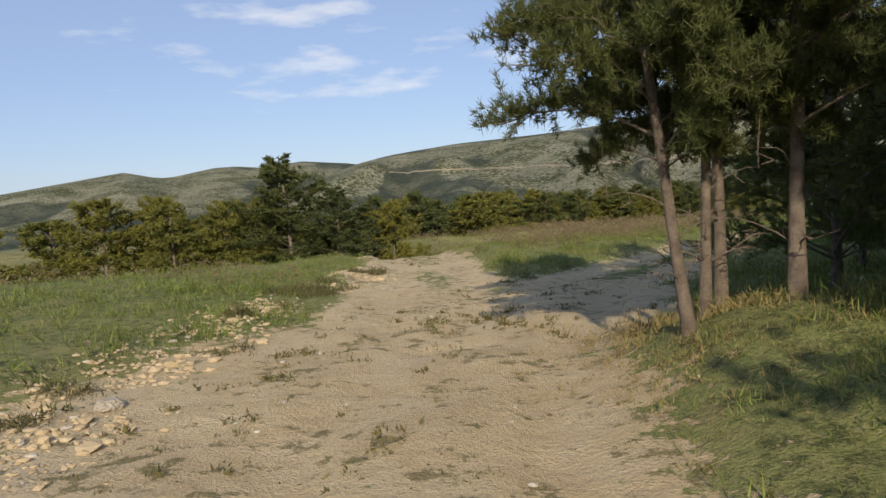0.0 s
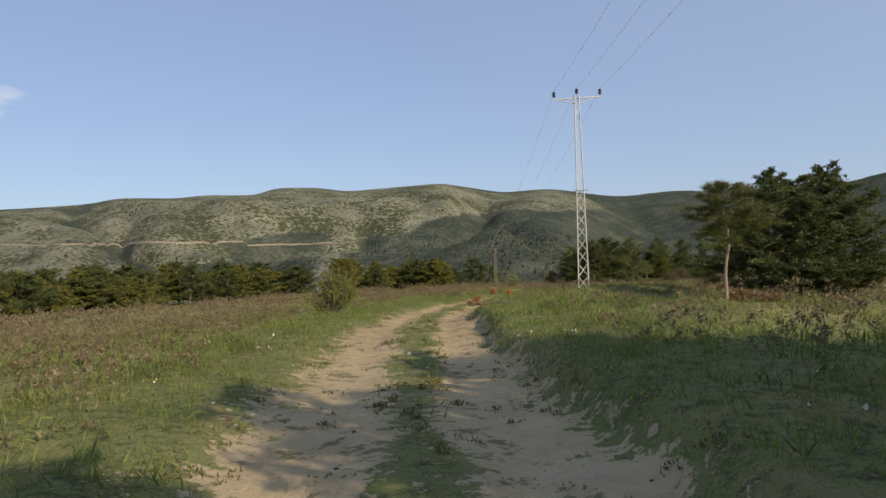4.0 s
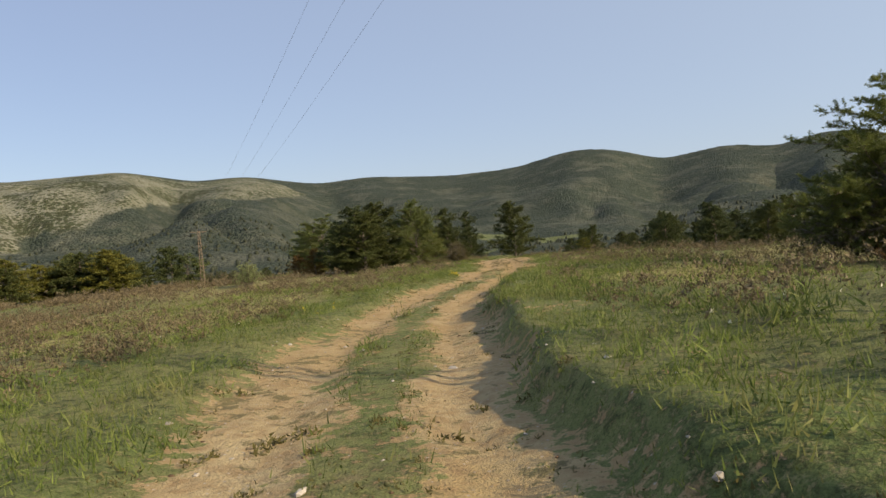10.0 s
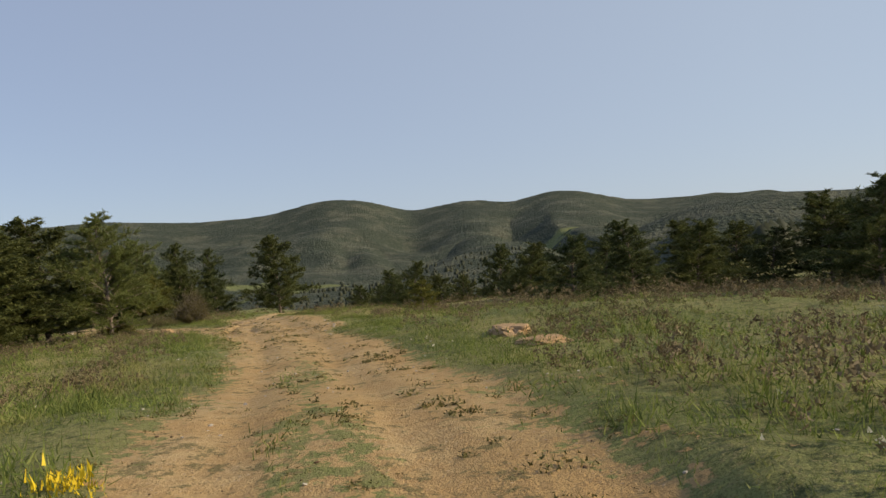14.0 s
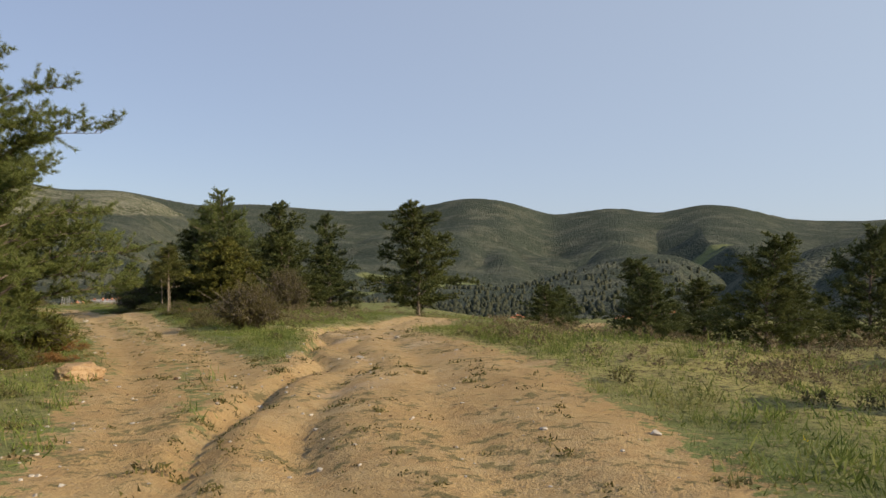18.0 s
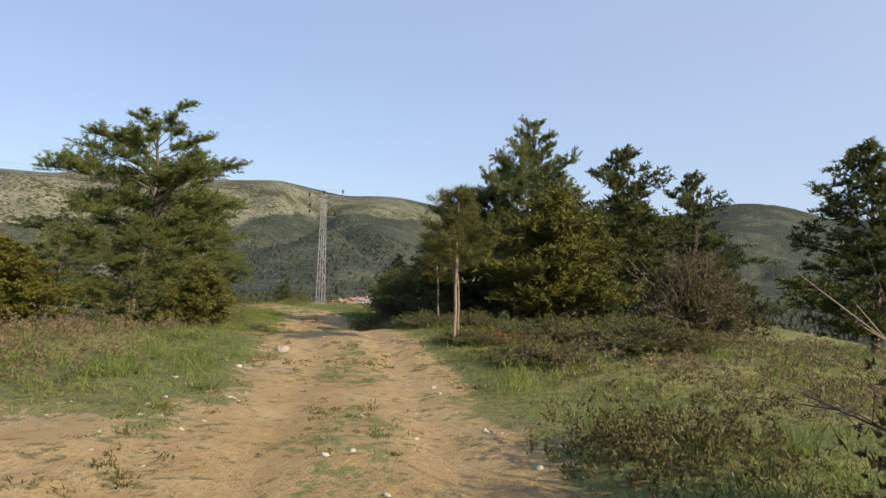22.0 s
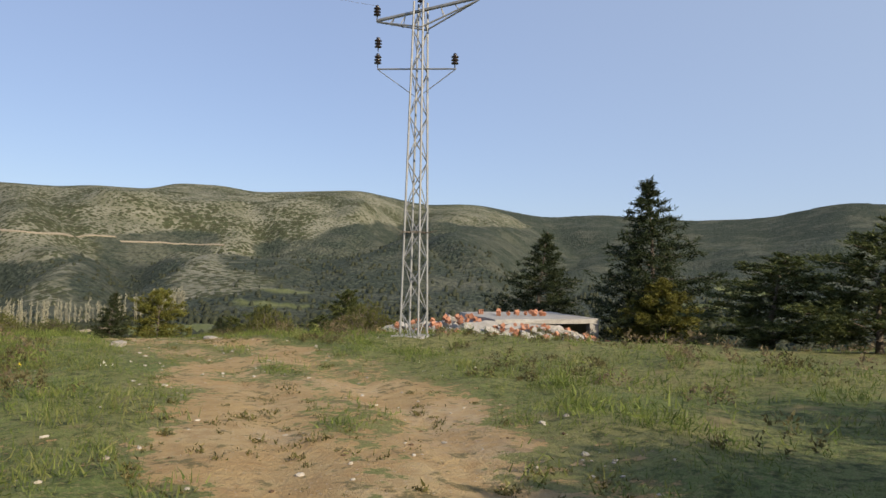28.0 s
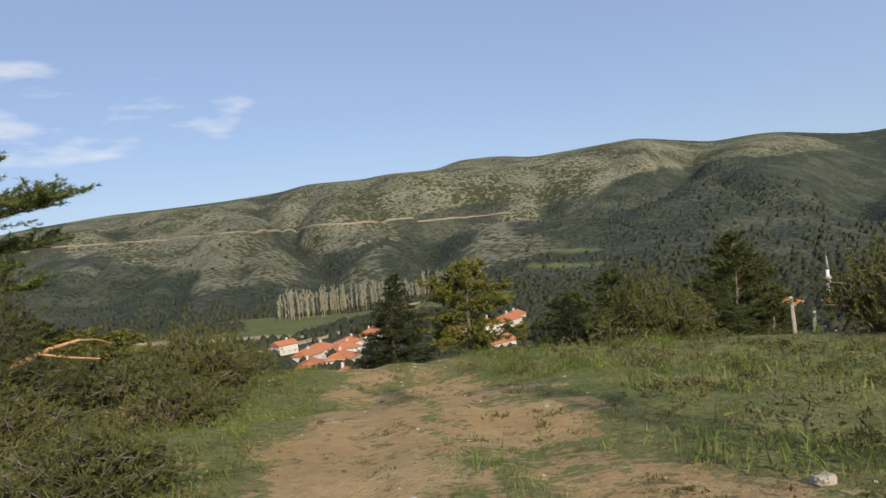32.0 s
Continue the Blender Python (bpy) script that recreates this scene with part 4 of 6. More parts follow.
for kind, ob in STOCK.items():
    crown = [c for c in ob.children if c.name.startswith("crown")][0].data
    co = np.empty(3 * len(crown.vertices), np.float32)
    crown.vertices.foreach_get("co", co)
    co = co.reshape(-1, 3)
    SIZE[kind] = (float(np.percentile(co[:, 2], 99.8)), float(np.percentile(np.hypot(co[:, 0], co[:, 1]), 95)))


def plant(kind, x, y, tall, wide, label, turn=None, group="", z=None, lean=0.0):
    """Stand one tree or bush of the stock at a place, at its own height and spread."""
    h0, w0 = SIZE[kind]
    z = spot(x, y) if z is None else z
    turn = (x * 37.7 + y * 91.3) % 360 if turn is None else turn
    m = pose(x, y, z - 0.04, 0, lean, turn) @ Matrix.Diagonal((wide / w0, wide / w0, tall / h0, 1))
    if kind in USED:
        ob = copy_thing(STOCK[kind], m @ Matrix.Diagonal((*[1 / s for s in STOCK[kind].scale], 1)))
    else:
        USED.add(kind)
        ob = STOCK[kind]
        ob.matrix_basis = m
    return tagged(ob, label, group=group)

DARK = "dark green pine with spreading limbs on dry turf"
# the clump of tall pines beside the start of the track
for x, y, h, w, lean, turn, lab in ((2.0, 5.25, 5.6, 1.05, -7, 0, "pine with a leaning grey trunk, one of a clump"), (2.24, 5.55, 5.8, 1.0, -2, 130, "pine with a straight grey trunk, one of a clump"),
                                    (2.5, 5.85, 5.8, 1.2, 1, 250, "pine with a shaded trunk, one of a clump"), (2.8, 5.2, 5.4, 1.4, 3, 40, "thin pine at the edge of a clump")):
    plant("tall", x, y, h, w, lab, turn=turn, group="pines beside the track", lean=lean)
for x, y, h, w in ((7.8, 12.3, 5.2, 1.5), (8.7, 10.8, 5.4, 2.0), (5.3, 8.9, 5.6, 1.6), (11.0, 10.4, 5.4, 2.1), (5.8, 6.0, 5.0, 1.9), (8.4, 8.0, 6.2, 2.2), (11.5, 12.0, 6.0, 2.3), (10.5, 9.0, 6.4, 2.4), (8.5, 4.5, 6.0, 2.3)):
    plant("near2" if y > 7.5 and x < 9 else "mid", x, y, h, w, "dense low-branched pine in deep shade", group="pines beside the track")
# unseen pines added behind the start to throw shade on the clump
for x, y, h, w in ((3.7, -2.4, 8.8, 1.8), (4.3, 1.0, 8.4, 1.5), (5.4, -2.6, 8.6, 2.4), (8.6, -3.4, 9.0, 2.6), (11.8, -1.0, 8.6, 2.6), (7.2, 1.0, 7.6, 2.2), (10.4, 3.6, 8.0, 2.4)):
    plant("mid", x, y, h, w, "unseen tall dense pine added to shade the clump", group="pines beside the track")
# single trees by the first stretch
plant("mid", -5.2, 29.8, 4.9, 2.3, "bushy round-topped pine beyond the bank")
plant("mid", -3.1, 28.6, 3.3, 1.7, "smaller pine beside a bushy one")
for x, y, h, w in ((-12.6, 29.4, 3.4, 2.1), (-9.6, 28.5, 3.0, 1.5), (-15.5, 31, 2.9, 2.0), (-7.8, 29.5, 3.2, 1.5), (-19, 30, 3.4, 2.2), (-23, 27, 3.2, 2), (-11, 31, 3.6, 1.6), (-6.6, 31.5, 3.4, 1.6), (-1.0, 30, 3.0, 1.4)):
    plant("bright", x, y, h, w, "yellow-green young pine below the bank", group="bushes below the bank")
plant("mid", 34.6, 28.0, 5.0, 3.0, "broad dark pine standing alone in the meadow")
plant("mid", 33.0, 28.5, 5.3, 2.4, "dark pine growing through a broad bush")
plant("mid", 36.3, 27.4, 5.6, 2.4, "dark pine growing through a broad bush")
plant("sapling", 18.1, 22.6, 2.4, 0.8, "young pine with two thin bare stems")
plant("near2", 47.0, 37.2, 4.5, 2.1, "dark bushy pine with two tops in the shaded meadow")
plant("cedar", 47.8, 36.6, 3.0, 2.5, "dense dark pine bush on the shaded meadow")
plant("near2", 49.0, 35.6, 3.6, 2.2, "dark bushy pine leaning against another in the meadow", turn=200)
plant("sprout", 18.6, 37.2, 1.6, 0.95, "yellow-green leafy shrub on the heath")
plant("pale", 62.2, 69.9, 1.6, 0.9, "pale blossoming bush at the edge of the heath")
plant("pale", 19, 85, 1.9, 1.2, "pale blossoming bush before the wood's edge")

for x, y, h, w in ((80.0, 77.4, 2.6, 1.1), (78.6, 78.2, 2.2, 1.0)):
    plant("russet", x, y, h, w, "russet-brown young pine at the edge of the heath", group="russet young pines")

# the belt of pines along the edge of the heath
belt = np.random.default_rng(11)
EDGE = [(-22, 62), (-3, 66), (9, 76), (20, 92), (34, 107), (60, 123), (84, 112), (100, 118)]
ticks = np.linspace(0, len(EDGE) - 1.001, 112)
for n, s in enumerate(ticks):
    i, u = int(s), s - int(s)
    x = EDGE[i][0] * (1 - u) + EDGE[i + 1][0] * u + belt.normal(0, 2.2)
    y = EDGE[i][1] * (1 - u) + EDGE[i + 1][1] * u + belt.normal(0, 3.0) + belt.uniform(0, 6)
    plant("far" if n % 2 else "far2", x, y, belt.uniform(4.2, 6.4), belt.uniform(2.3, 3.5), "pine in the belt along the heath", group="pine belt")

# middle stretch
for x, y, h, w in ((82.5, 68.3, 5.9, 2.3), (83.6, 72.2, 6.2, 3.0), (81.2, 73.0, 5.9, 2.9), (78.4, 71.2, 5.2, 3.0)):
    plant("near2" if y < 70 else "mid", x, y, h, w, "full pine with lit twigs standing beside the track", group="pines at the fork")
plant("gold", 84.6, 69.2, 0.9, 0.8, "golden juniper bush at the foot of a pine")
plant("low", 82.3, 67.6, 0.5, 0.7, "low green bush on the bank")
plant("mid", 120.5, 72.8, 8.0, 3.2, "broad pine with a low crown beyond the fork")
plant("juniper", 106.8, 79.2, 3.9, 1.9, "golden-green juniper before dark pines")
plant("near2", 111.4, 82.6, 7.5, 2.2, "tall dark pine behind the juniper")
plant("near", 113.5, 84.5, 7.0, 2.4, "tall dark pine with a pale dead limb")
plant("mid2", 116, 80.9, 7.2, 2.2, "slim dark pine in the clump")
plant("mid2", 119.9, 79.4, 7.0, 1.7, "narrow pointed pine in the clump")
plant("mid", 113, 79.0, 5.0, 2.4, "dark pine in the clump")
plant("near2", 114.4, 89.8, 2.4, 1.6, "dark low pine at the track's edge")
plant("near2", 117.2, 93.4, 2.5, 1.4, "dark pointed pine at the track's edge")
plant("mid", 109.6, 84.9, 3.2, 1.7, "dark pine in the shade of the clump")
plant("cedar", 110.9, 87.4, 2.2, 1.8, "dark spreading juniper at the track's edge")
plant("shrub", 92.58, 69.12, 1.42, 0.98, "twiggy brown shrub on the island between the tracks")
plant("shrub", 105.9, 75.1, 2.2, 1.15, "grey twiggy shrub before the pine clump")
plant("sapling", 100.6, 78.12, 3.2, 0.8, "young pine with a thin orange stem beside the track")
plant("sapling", 100.8, 78.17, 3.0, 0.5, "slim young pine close to its twin beside the track", turn=40)
plant("sapling", 105.2, 81.9, 2.7, 0.7, "young leaning pine before dark junipers", lean=-5)
# row of trees beyond the meadow on the shaded side
row = np.random.default_rng(5)
for x, y, h, w in ((92.2, 47.8, 2.9, 1.1), (95.2, 38.6, 4.3, 2.2), (92.3, 34.8, 3.3, 2.0), (92.4, 31.6, 5.1, 2.6), (91.9, 27.4, 5.4, 2.8), (90.5, 29.3, 4.2, 2.2), (98.5, 57.4, 3.0, 1.3), (89.9, 54.8, 2.6, 1.1),
                   (98.3, 52.7, 2.4, 1.2), (100, 50.2, 4.4, 1.6), (95.7, 49.1, 2.4, 1.4), (96.9, 57.2, 2.4, 1.0), (112.9, 62.8, 2.6, 1.5), (97, 43, 3.4, 1.8), (98, 35, 4.0, 2.2), (96, 29.5, 4.8, 2.6), (88, 23.5, 5.6, 2.8),
                   (104, 47, 3.3, 1.8), (102, 41, 3.5, 2.0), (84, 20, 5.6, 2.8), (106, 55, 3.0, 1.6), (128, 64, 3.6, 1.8)):
    plant("mid", x, y, h, w, "dark pine in the row beyond the meadow", group="row of dark pines")
plant("bright", 81.6, 53.4, 1.5, 0.8, "small yellow-green pine on the brow")
# last stretch
plant("near", 102.6, 92.2, 7.6, 3.3, "open-crowned pine with long level limbs")
plant("near2", 109.9, 99.7, 6.0, 2.1, "pine with lit limbs reaching towards the track")
plant("near", 105.0, 95.4, 6.6, 2.8, "spreading pine with level limbs")
plant("near2", 101.0, 90.4, 3.6, 2.0, "dense low pine beside the track")
plant("juniper", 100.9, 87.0, 2.0, 0.95, "golden-green juniper beside the track")
plant("juniper", 96.8, 89.2, 2.4, 1.5, "golden juniper with drooping sprays beside the track")
plant("gilt", 116.9, 92.2, 2.15, 1.9, "large olive juniper bush with golden tips at the track's edge")
plant("gilt", 119.2, 91.0, 2.6, 2.1, "large olive juniper bush with golden tips at the track's edge")
plant("fir", 147.5, 112.6, 8.6, 3.7, "tall dark fir with a lit tip beyond the ruin")
plant("fir", 149.6, 121.5, 7.3, 3.5, "dark dense fir behind the ruin")
plant("juniper", 145.4, 111.4, 3.6, 1.7, "golden-green juniper before the fir")
plant("mid", 142.2, 105.3, 3.7, 2.8, "dark pine beyond the grassy brow")
plant("mid", 141, 101.5, 4.5, 2.8, "dark pine beyond the grassy brow")
plant("near", 117.6, 130.2, 6.4, 3.6, "pine with level limbs on the slope")
plant("fir", 129.2, 133.5, 2.9, 1.25, "small pointed fir on the slope")
plant("bright", 131.3, 132.6, 3.0, 1.6, "bushy young pine on the slope")
plant("fir", 135.6, 133.4, 2.0, 1.0, "small rounded fir on the slope")
for x, y, h, w in ((140, 140, 5.2, 2.4), (143.5, 141, 7.2, 2.5), (147, 139, 5.4, 2.3), (151, 141, 9.6, 3.0), (152.5, 144.5, 8.6, 2.8), (161, 134, 5.0, 2.4), (145.5, 143, 7.6, 2.4), (153, 143, 9.4, 2.8)):
    plant("mid2", x, y, h * 0.78, w * 0.9, "pine beyond the fence", group="pines beyond the fence")
for x, y, h, w in ((112, 125, 1.8, 2.0), (115, 128, 2.4, 2.0), (118.5, 131, 2.4, 1.8), (109, 121, 1.8, 2.0), (121.5, 134, 1.8, 1.6), (117, 124, 1.3, 1.4),
                   (119.2, 125.5, 1.5, 1.5), (121.4, 128.6, 1.5, 1.5), (123.2, 131.5, 1.7, 1.5), (116.5, 121.5, 1.1, 1.5), (120.4, 122.4, 0.7, 1.2), (122.6, 126.0, 1.0, 1.2), (117.2, 127.4, 2.2, 1.6), (124.4, 134.5, 1.7, 1.4), (120.0, 131.6, 2.1, 1.6)):
    plant("low" if (x + y) % 2 < 1.2 else "bright", x, y, h, w, "grey-green juniper scrub on the slope", group="scrub on the slope")
for x, y, h, w in ((118.2, 123.6, 2.6, 1.6), (119.4, 127.4, 2.9, 1.7), (117.0, 119.8, 2.0, 1.3)):
    plant("cedar", x, y, h, w, "dark bushy juniper on the slope", group="dark junipers on the slope")
for x, y, h, w in ((138.7, 124.5, 2.3, 1.6), (137, 131, 2.6, 1.8), (121.5, 119, 0.6, 0.7)):
    plant("low", x, y, h, w, "low green bush on the brow", group="bushes on the brow")
for x, y, h, w, lab in ((44.9, 37.0, 0.55, 0.8, "orange dead pine brush at the foot of a bush"), (101.5, 77.7, 0.3, 0.7, "orange dead pine brush below a young pine"),
                        (84.9, 69.2, 0.3, 0.7, "orange dead pine brush on the bank"), (83.2, 67.4, 0.25, 0.5, "orange dead pine brush on the bank"), (19.0, 22.4, 0.3, 0.7, "brown dead brush beside a young pine")):
    plant("dead", x, y, h, w, lab)
for x, y, h, w in ((100.9, 77.9, 0.35, 0.7), (102.0, 77.6, 0.4, 0.8), (103.2, 77.2, 0.6, 1.2), (104.5, 76.2, 0.7, 1.2), (103.2, 80.8, 0.5, 0.8), (103.4, 79.6, 0.5, 0.8), (102.2, 74.8, 0.7, 1.3), (99.5, 75.6, 0.4, 0.9), (106, 84.2, 0.5, 0.9), (107.2, 86.0, 0.6, 0.9)):
    plant("low", x, y, h, w, "low grey-green bush in the shade of the clump", group="low bushes by the clump")
for x, y, h, w in ((109.2, 80.4, 5.2, 2.0), (111.5, 84.0, 5.0, 2.2), (116.5, 77.6, 4.6, 1.9), (107.3, 82.8, 3.0, 1.4), (118.4, 83.2, 5.0, 2.0)):
    plant("mid", x, y, h, w, "dark dense pine filling the clump", group="pines of the clump")
for x, y, h, w in ((82.0, 75.5, 4.6, 2.3), (79.6, 73.8, 4.4, 2.0)):
    plant("mid", x, y, h, w, "dark pine behind the fork pines", group="pines at the fork")
for x, y, h, w in ((79.5, 47.0, 3.0, 1.5), (83.5, 44.0, 3.4, 1.6), (86.0, 40.5, 3.8, 1.8), (80.0, 35.0, 4.4, 2.2), (84.0, 31.5, 5.0, 2.4), (77.0, 29.5, 4.6, 2.4), (88.5, 44.5, 3.2, 1.7), (86.5, 48.5, 2.8, 1.4)):
    plant("mid", x, y, h, w, "dark pine in the row beyond the meadow", group="row of dark pines")
for x, y, h, w in ((141.5, 137.5, 2.6, 1.6), (138.8, 136.2, 2.2, 1.4), (145.8, 136.5, 3.0, 1.7), (149.6, 137.6, 4.0, 2.0)):
    plant("mid2", x, y, h * 0.78, w * 0.9, "pine beyond the fence", group="pines beyond the fence")
for x, y, h, w in ((115.6, 91.2, 2.3, 1.5), (118.6, 94.0, 2.5, 1.4), (121.6, 93.0, 3.0, 1.8)):
    plant("cedar", x, y, h, w, "bushy juniper with lit tips at the track's edge", group="junipers at the brow")

# ---------------------------------------------------------------- pylons and lines
def insulator(kind="pin"):
    """Stacked porcelain sheds on a pin, foot at the origin."""
    pr = [(0.012, 0.0), (0.012, 0.1)]
    n = 3 if kind == "pin" else 4
    for i in range(n):
        z, r = 0.1 + i * 0.075, 0.09 if kind == "pin" else 0.095
        pr += [(0.035, z), (r, z + 0.012), (r * 0.96, z + 0.028), (0.04, z + 0.06)]
    return pr + [(0.05, 0.1 + n * 0.075), (0.03, 0.13 + n * 0.075), (0.0, 0.14 + n * 0.075)]


INS = lathe(insulator(), MAT_BLACK, "insulator")


def pylon(x, y, turn, tall, foot, head, mat, label, collar):
    """A square lattice mast on four legs, with its cross-arm still to come. Local x runs along the arm."""
    t = thing("power_pylon", label, "pylon", pose(x, y, spot(x, y) - 0.1, 0, 0, turn), "power line")
    z0 = 0.0
    wide = lambda z: (foot + (head - foot) * z / tall) / 2
    for sx in (-1, 1):
        for sy in (-1, 1):
            part("leg", bar_mesh((sx * wide(0), sy * wide(0), -0.15), (sx * wide(tall), sy * wide(tall), tall), 0.045, 0.045, mat, "leg"), t)
    levels = [0.05]
    while levels[-1] < tall - 0.2:
        levels.append(min(tall, levels[-1] + 0.32 + wide(levels[-1]) * 1.3))
    for i in range(len(levels) - 1):
        a, b = levels[i], levels[i + 1]
        for face in range(4):
            s = 1 if (i + face) % 2 else -1
            wa, wb = wide(a), wide(b)
            p = {0: ((-s * wa, -wa, a), (s * wb, -wb, b)), 1: ((wa, -s * wa, a), (wb, s * wb, b)), 2: ((s * wa, wa, a), (-s * wb, wb, b)), 3: ((-wa, s * wa, a), (-wb, -s * wb, b))}[face]
            part("brace", bar_mesh(p[0], p[1], 0.03, 0.012, mat, "brace"), t)
    # barbed climbing guard
    w = wide(collar) + 0.04
    g = part("climbing_guard", tubes_mesh("climbing_guard", [(np.array([(-w, -w, collar), (w, -w, collar), (w, w, collar), (-w, w, collar), (-w, -w, collar)]), [0.012] * 5, 4)], MAT_TWIG), t, "barbed steel climbing guard")
    for i in range(10):
        a = i * 0.628
        part("spike", tubes_mesh("spike", [(np.array([(w * math.cos(a), w * math.sin(a), collar), (w * 2.1 * math.cos(a), w * 2.1 * math.sin(a), collar + 0.08 * math.sin(i * 2.3))]), [0.008, 0.004], 4)], MAT_TWIG), g)
    bm = bmesh.new()
    bmesh.ops.create_cube(bm, size=1)
    bmesh.ops.scale(bm, verts=bm.verts, vec=(foot + 0.35, foot + 0.35, 0.3))
    bmesh.ops.bevel(bm, geom=bm.edges[:], offset=0.03, segments=1, affect="EDGES")
    part("footing", from_bm(bm, "footing", MAT_CONCRETE), t, "low concrete footing", pose(0, 0, -0.02 if mat is MAT_ZINC else -0.16))
    return t


def arm(t, z, left, right, mat, depth=0.26):
    """A trussed cross-arm from -left to right."""
    a = part("cross_arm", bar_mesh((-left, 0, z), (right, 0, z), 0.06, 0.06, mat, "cross_arm"), t)
    for sx, ln in ((-1, left), (1, right)):
        part("strut", bar_mesh((sx * 0.1, 0, z - depth), (sx * ln * 0.75, 0, z - 0.02), 0.035, 0.035, mat, "strut"), a)
    return a


BEAR = -50.2
p1 = pylon(33.05, 37.6, BEAR, 9.45, 0.5, 0.2, MAT_STEEL, "grey lattice steel pylon standing in rough grass", 4.85)
a = arm(p1, 9.35, 1.12, 1.12, MAT_STEEL)
for px in (-1.1, 0.0, 1.1):
    part("insulator", INS, p1, "dark brown porcelain insulator", pose(px, 0, 9.38 + (0.1 if px == 0 else 0)))
p2 = pylon(104.4, 114.2, BEAR, 8.0, 0.55, 0.25, MAT_RUST, "rust-brown lattice pylon behind the pine belt", 2.6)
arm(p2, 7.9, 1.15, 1.15, MAT_RUST)
for px in (-1.1, 0.0, 1.1):
    part("insulator", INS, p2, "dark brown porcelain insulator", pose(px, 0, 7.93))
p0 = pylon(-19.5, -18.6, BEAR, 9.45, 0.5, 0.2, MAT_STEEL, "grey lattice steel pylon at the start of the line", 4.85)
arm(p0, 9.35, 1.12, 1.12, MAT_STEEL)
for px in (-1.1, 0.0, 1.1):
    part("insulator", INS, p0, "dark brown porcelain insulator", pose(px, 0, 9.38))

# the end pylon by the ruin: trussed top arm, a lower bracket on each side
p3 = pylon(125.7, 107.95, -72, 8.05, 0.48, 0.24, MAT_ZINC, "grey lattice steel end pylon on a grassy brow", 2.55)
top = part("cross_arm", bar_mesh((-1.2, 0, 7.75), (1.5, 0, 7.95), 0.07, 0.07, MAT_ZINC, "cross_arm"), p3)
for sy in (-0.13, 0.13):
    part("strut", bar_mesh((-1.2, 0, 7.72), (0.1, sy, 7.4), 0.035, 0.035, MAT_ZINC, "strut"), top)
    part("strut", bar_mesh((1.5, 0, 7.9), (0.1, sy, 7.4), 0.035, 0.035, MAT_ZINC, "strut"), top)
    for u in (0.35, 0.6):
        part("strut", bar_mesh((1.5 * u, 0, 7.86), (1.5 * u + 0.12, sy * (1 - u), 7.4 + 0.5 * u), 0.02, 0.02, MAT_ZINC, "strut"), top)
        part("strut", bar_mesh((-1.2 * u, 0, 7.76), (-1.2 * u - 0.1, sy * (1 - u), 7.4 + 0.32 * u), 0.02, 0.02, MAT_ZINC, "strut"), top)
low = part("bracket", bar_mesh((-1.15, 0, 6.55), (0.95, 0, 6.35), 0.035, 0.035, MAT_ZINC, "bracket"), p3)
part("strut", bar_mesh((-1.12, 0, 6.52), (-0.12, 0, 5.8), 0.02, 0.02, MAT_ZINC, "strut"), low)
part("strut", bar_mesh((0.92, 0, 6.33), (0.12, 0, 5.85), 0.02, 0.02, MAT_ZINC, "strut"), low)
for px, pz in ((-1.2, 7.78), (0.0, 7.95), (1.5, 7.98), (0.92, 6.36), (-1.15, 6.58), (-1.15, 6.98)):
    part("insulator", INS, p3, "dark brown porcelain insulator", pose(px, 0, pz, 0, 0, px * 70))


def cable(a, b, sag, label):
    """A sagging cable between two points."""
    a, b = np.array(a, float), np.array(b, float)
    u = np.linspace(0, 1, 25)[:, None]
    pts = a + (b - a) * u
    pts[:, 2] -= sag * 4 * (u * (1 - u))[:, 0]
    tagged(new("overhead_cable", tubes_mesh("overhead_cable", [(pts, [0.004] * 25, 5)], MAT_WIRE)), label, "cable", "overhead cables")


def perch(t, px, pz):
    return t.matrix_basis @ Vector((px, 0, pz))


for px in (-1.1, 0.0, 1.1):
    cable(perch(p1, px, 9.72 + (0.1 if px == 0 else 0)), perch(p2, px, 8.27), 1.5, "thin grey overhead cable between pylons")
    cable(perch(p0, px, 9.72), perch(p1, px, 9.72 + (0.1 if px == 0 else 0)), 1.2, "thin grey overhead cable above the track")
for px, qx, qz in ((-1.1, -1.2, 8.12), (0.0, 0.0, 8.29), (1.1, 1.5, 8.32)):
    cable(perch(p2, px, 8.27), perch(p3, qx, qz), 0.35, "thin grey overhead cable to the end pylon")


# ---------------------------------------------------------------- the ruin
def chunk(rng, size, mat, name, jag=0.16, cuts=1):
    """A broken block: a box with its corners knocked about."""
    bm = bmesh.new()
    bmesh.ops.create_cube(bm, size=1)
    if cuts:
        bmesh.ops.subdivide_edges(bm, edges=bm.edges[:], cuts=cuts, use_grid_fill=True)
    for v in bm.verts:
        v.co += Vector(rng.normal(0, jag * 0.5, 3))
    bmesh.ops.scale(bm, verts=bm.verts, vec=size)
    return from_bm(bm, name, mat)


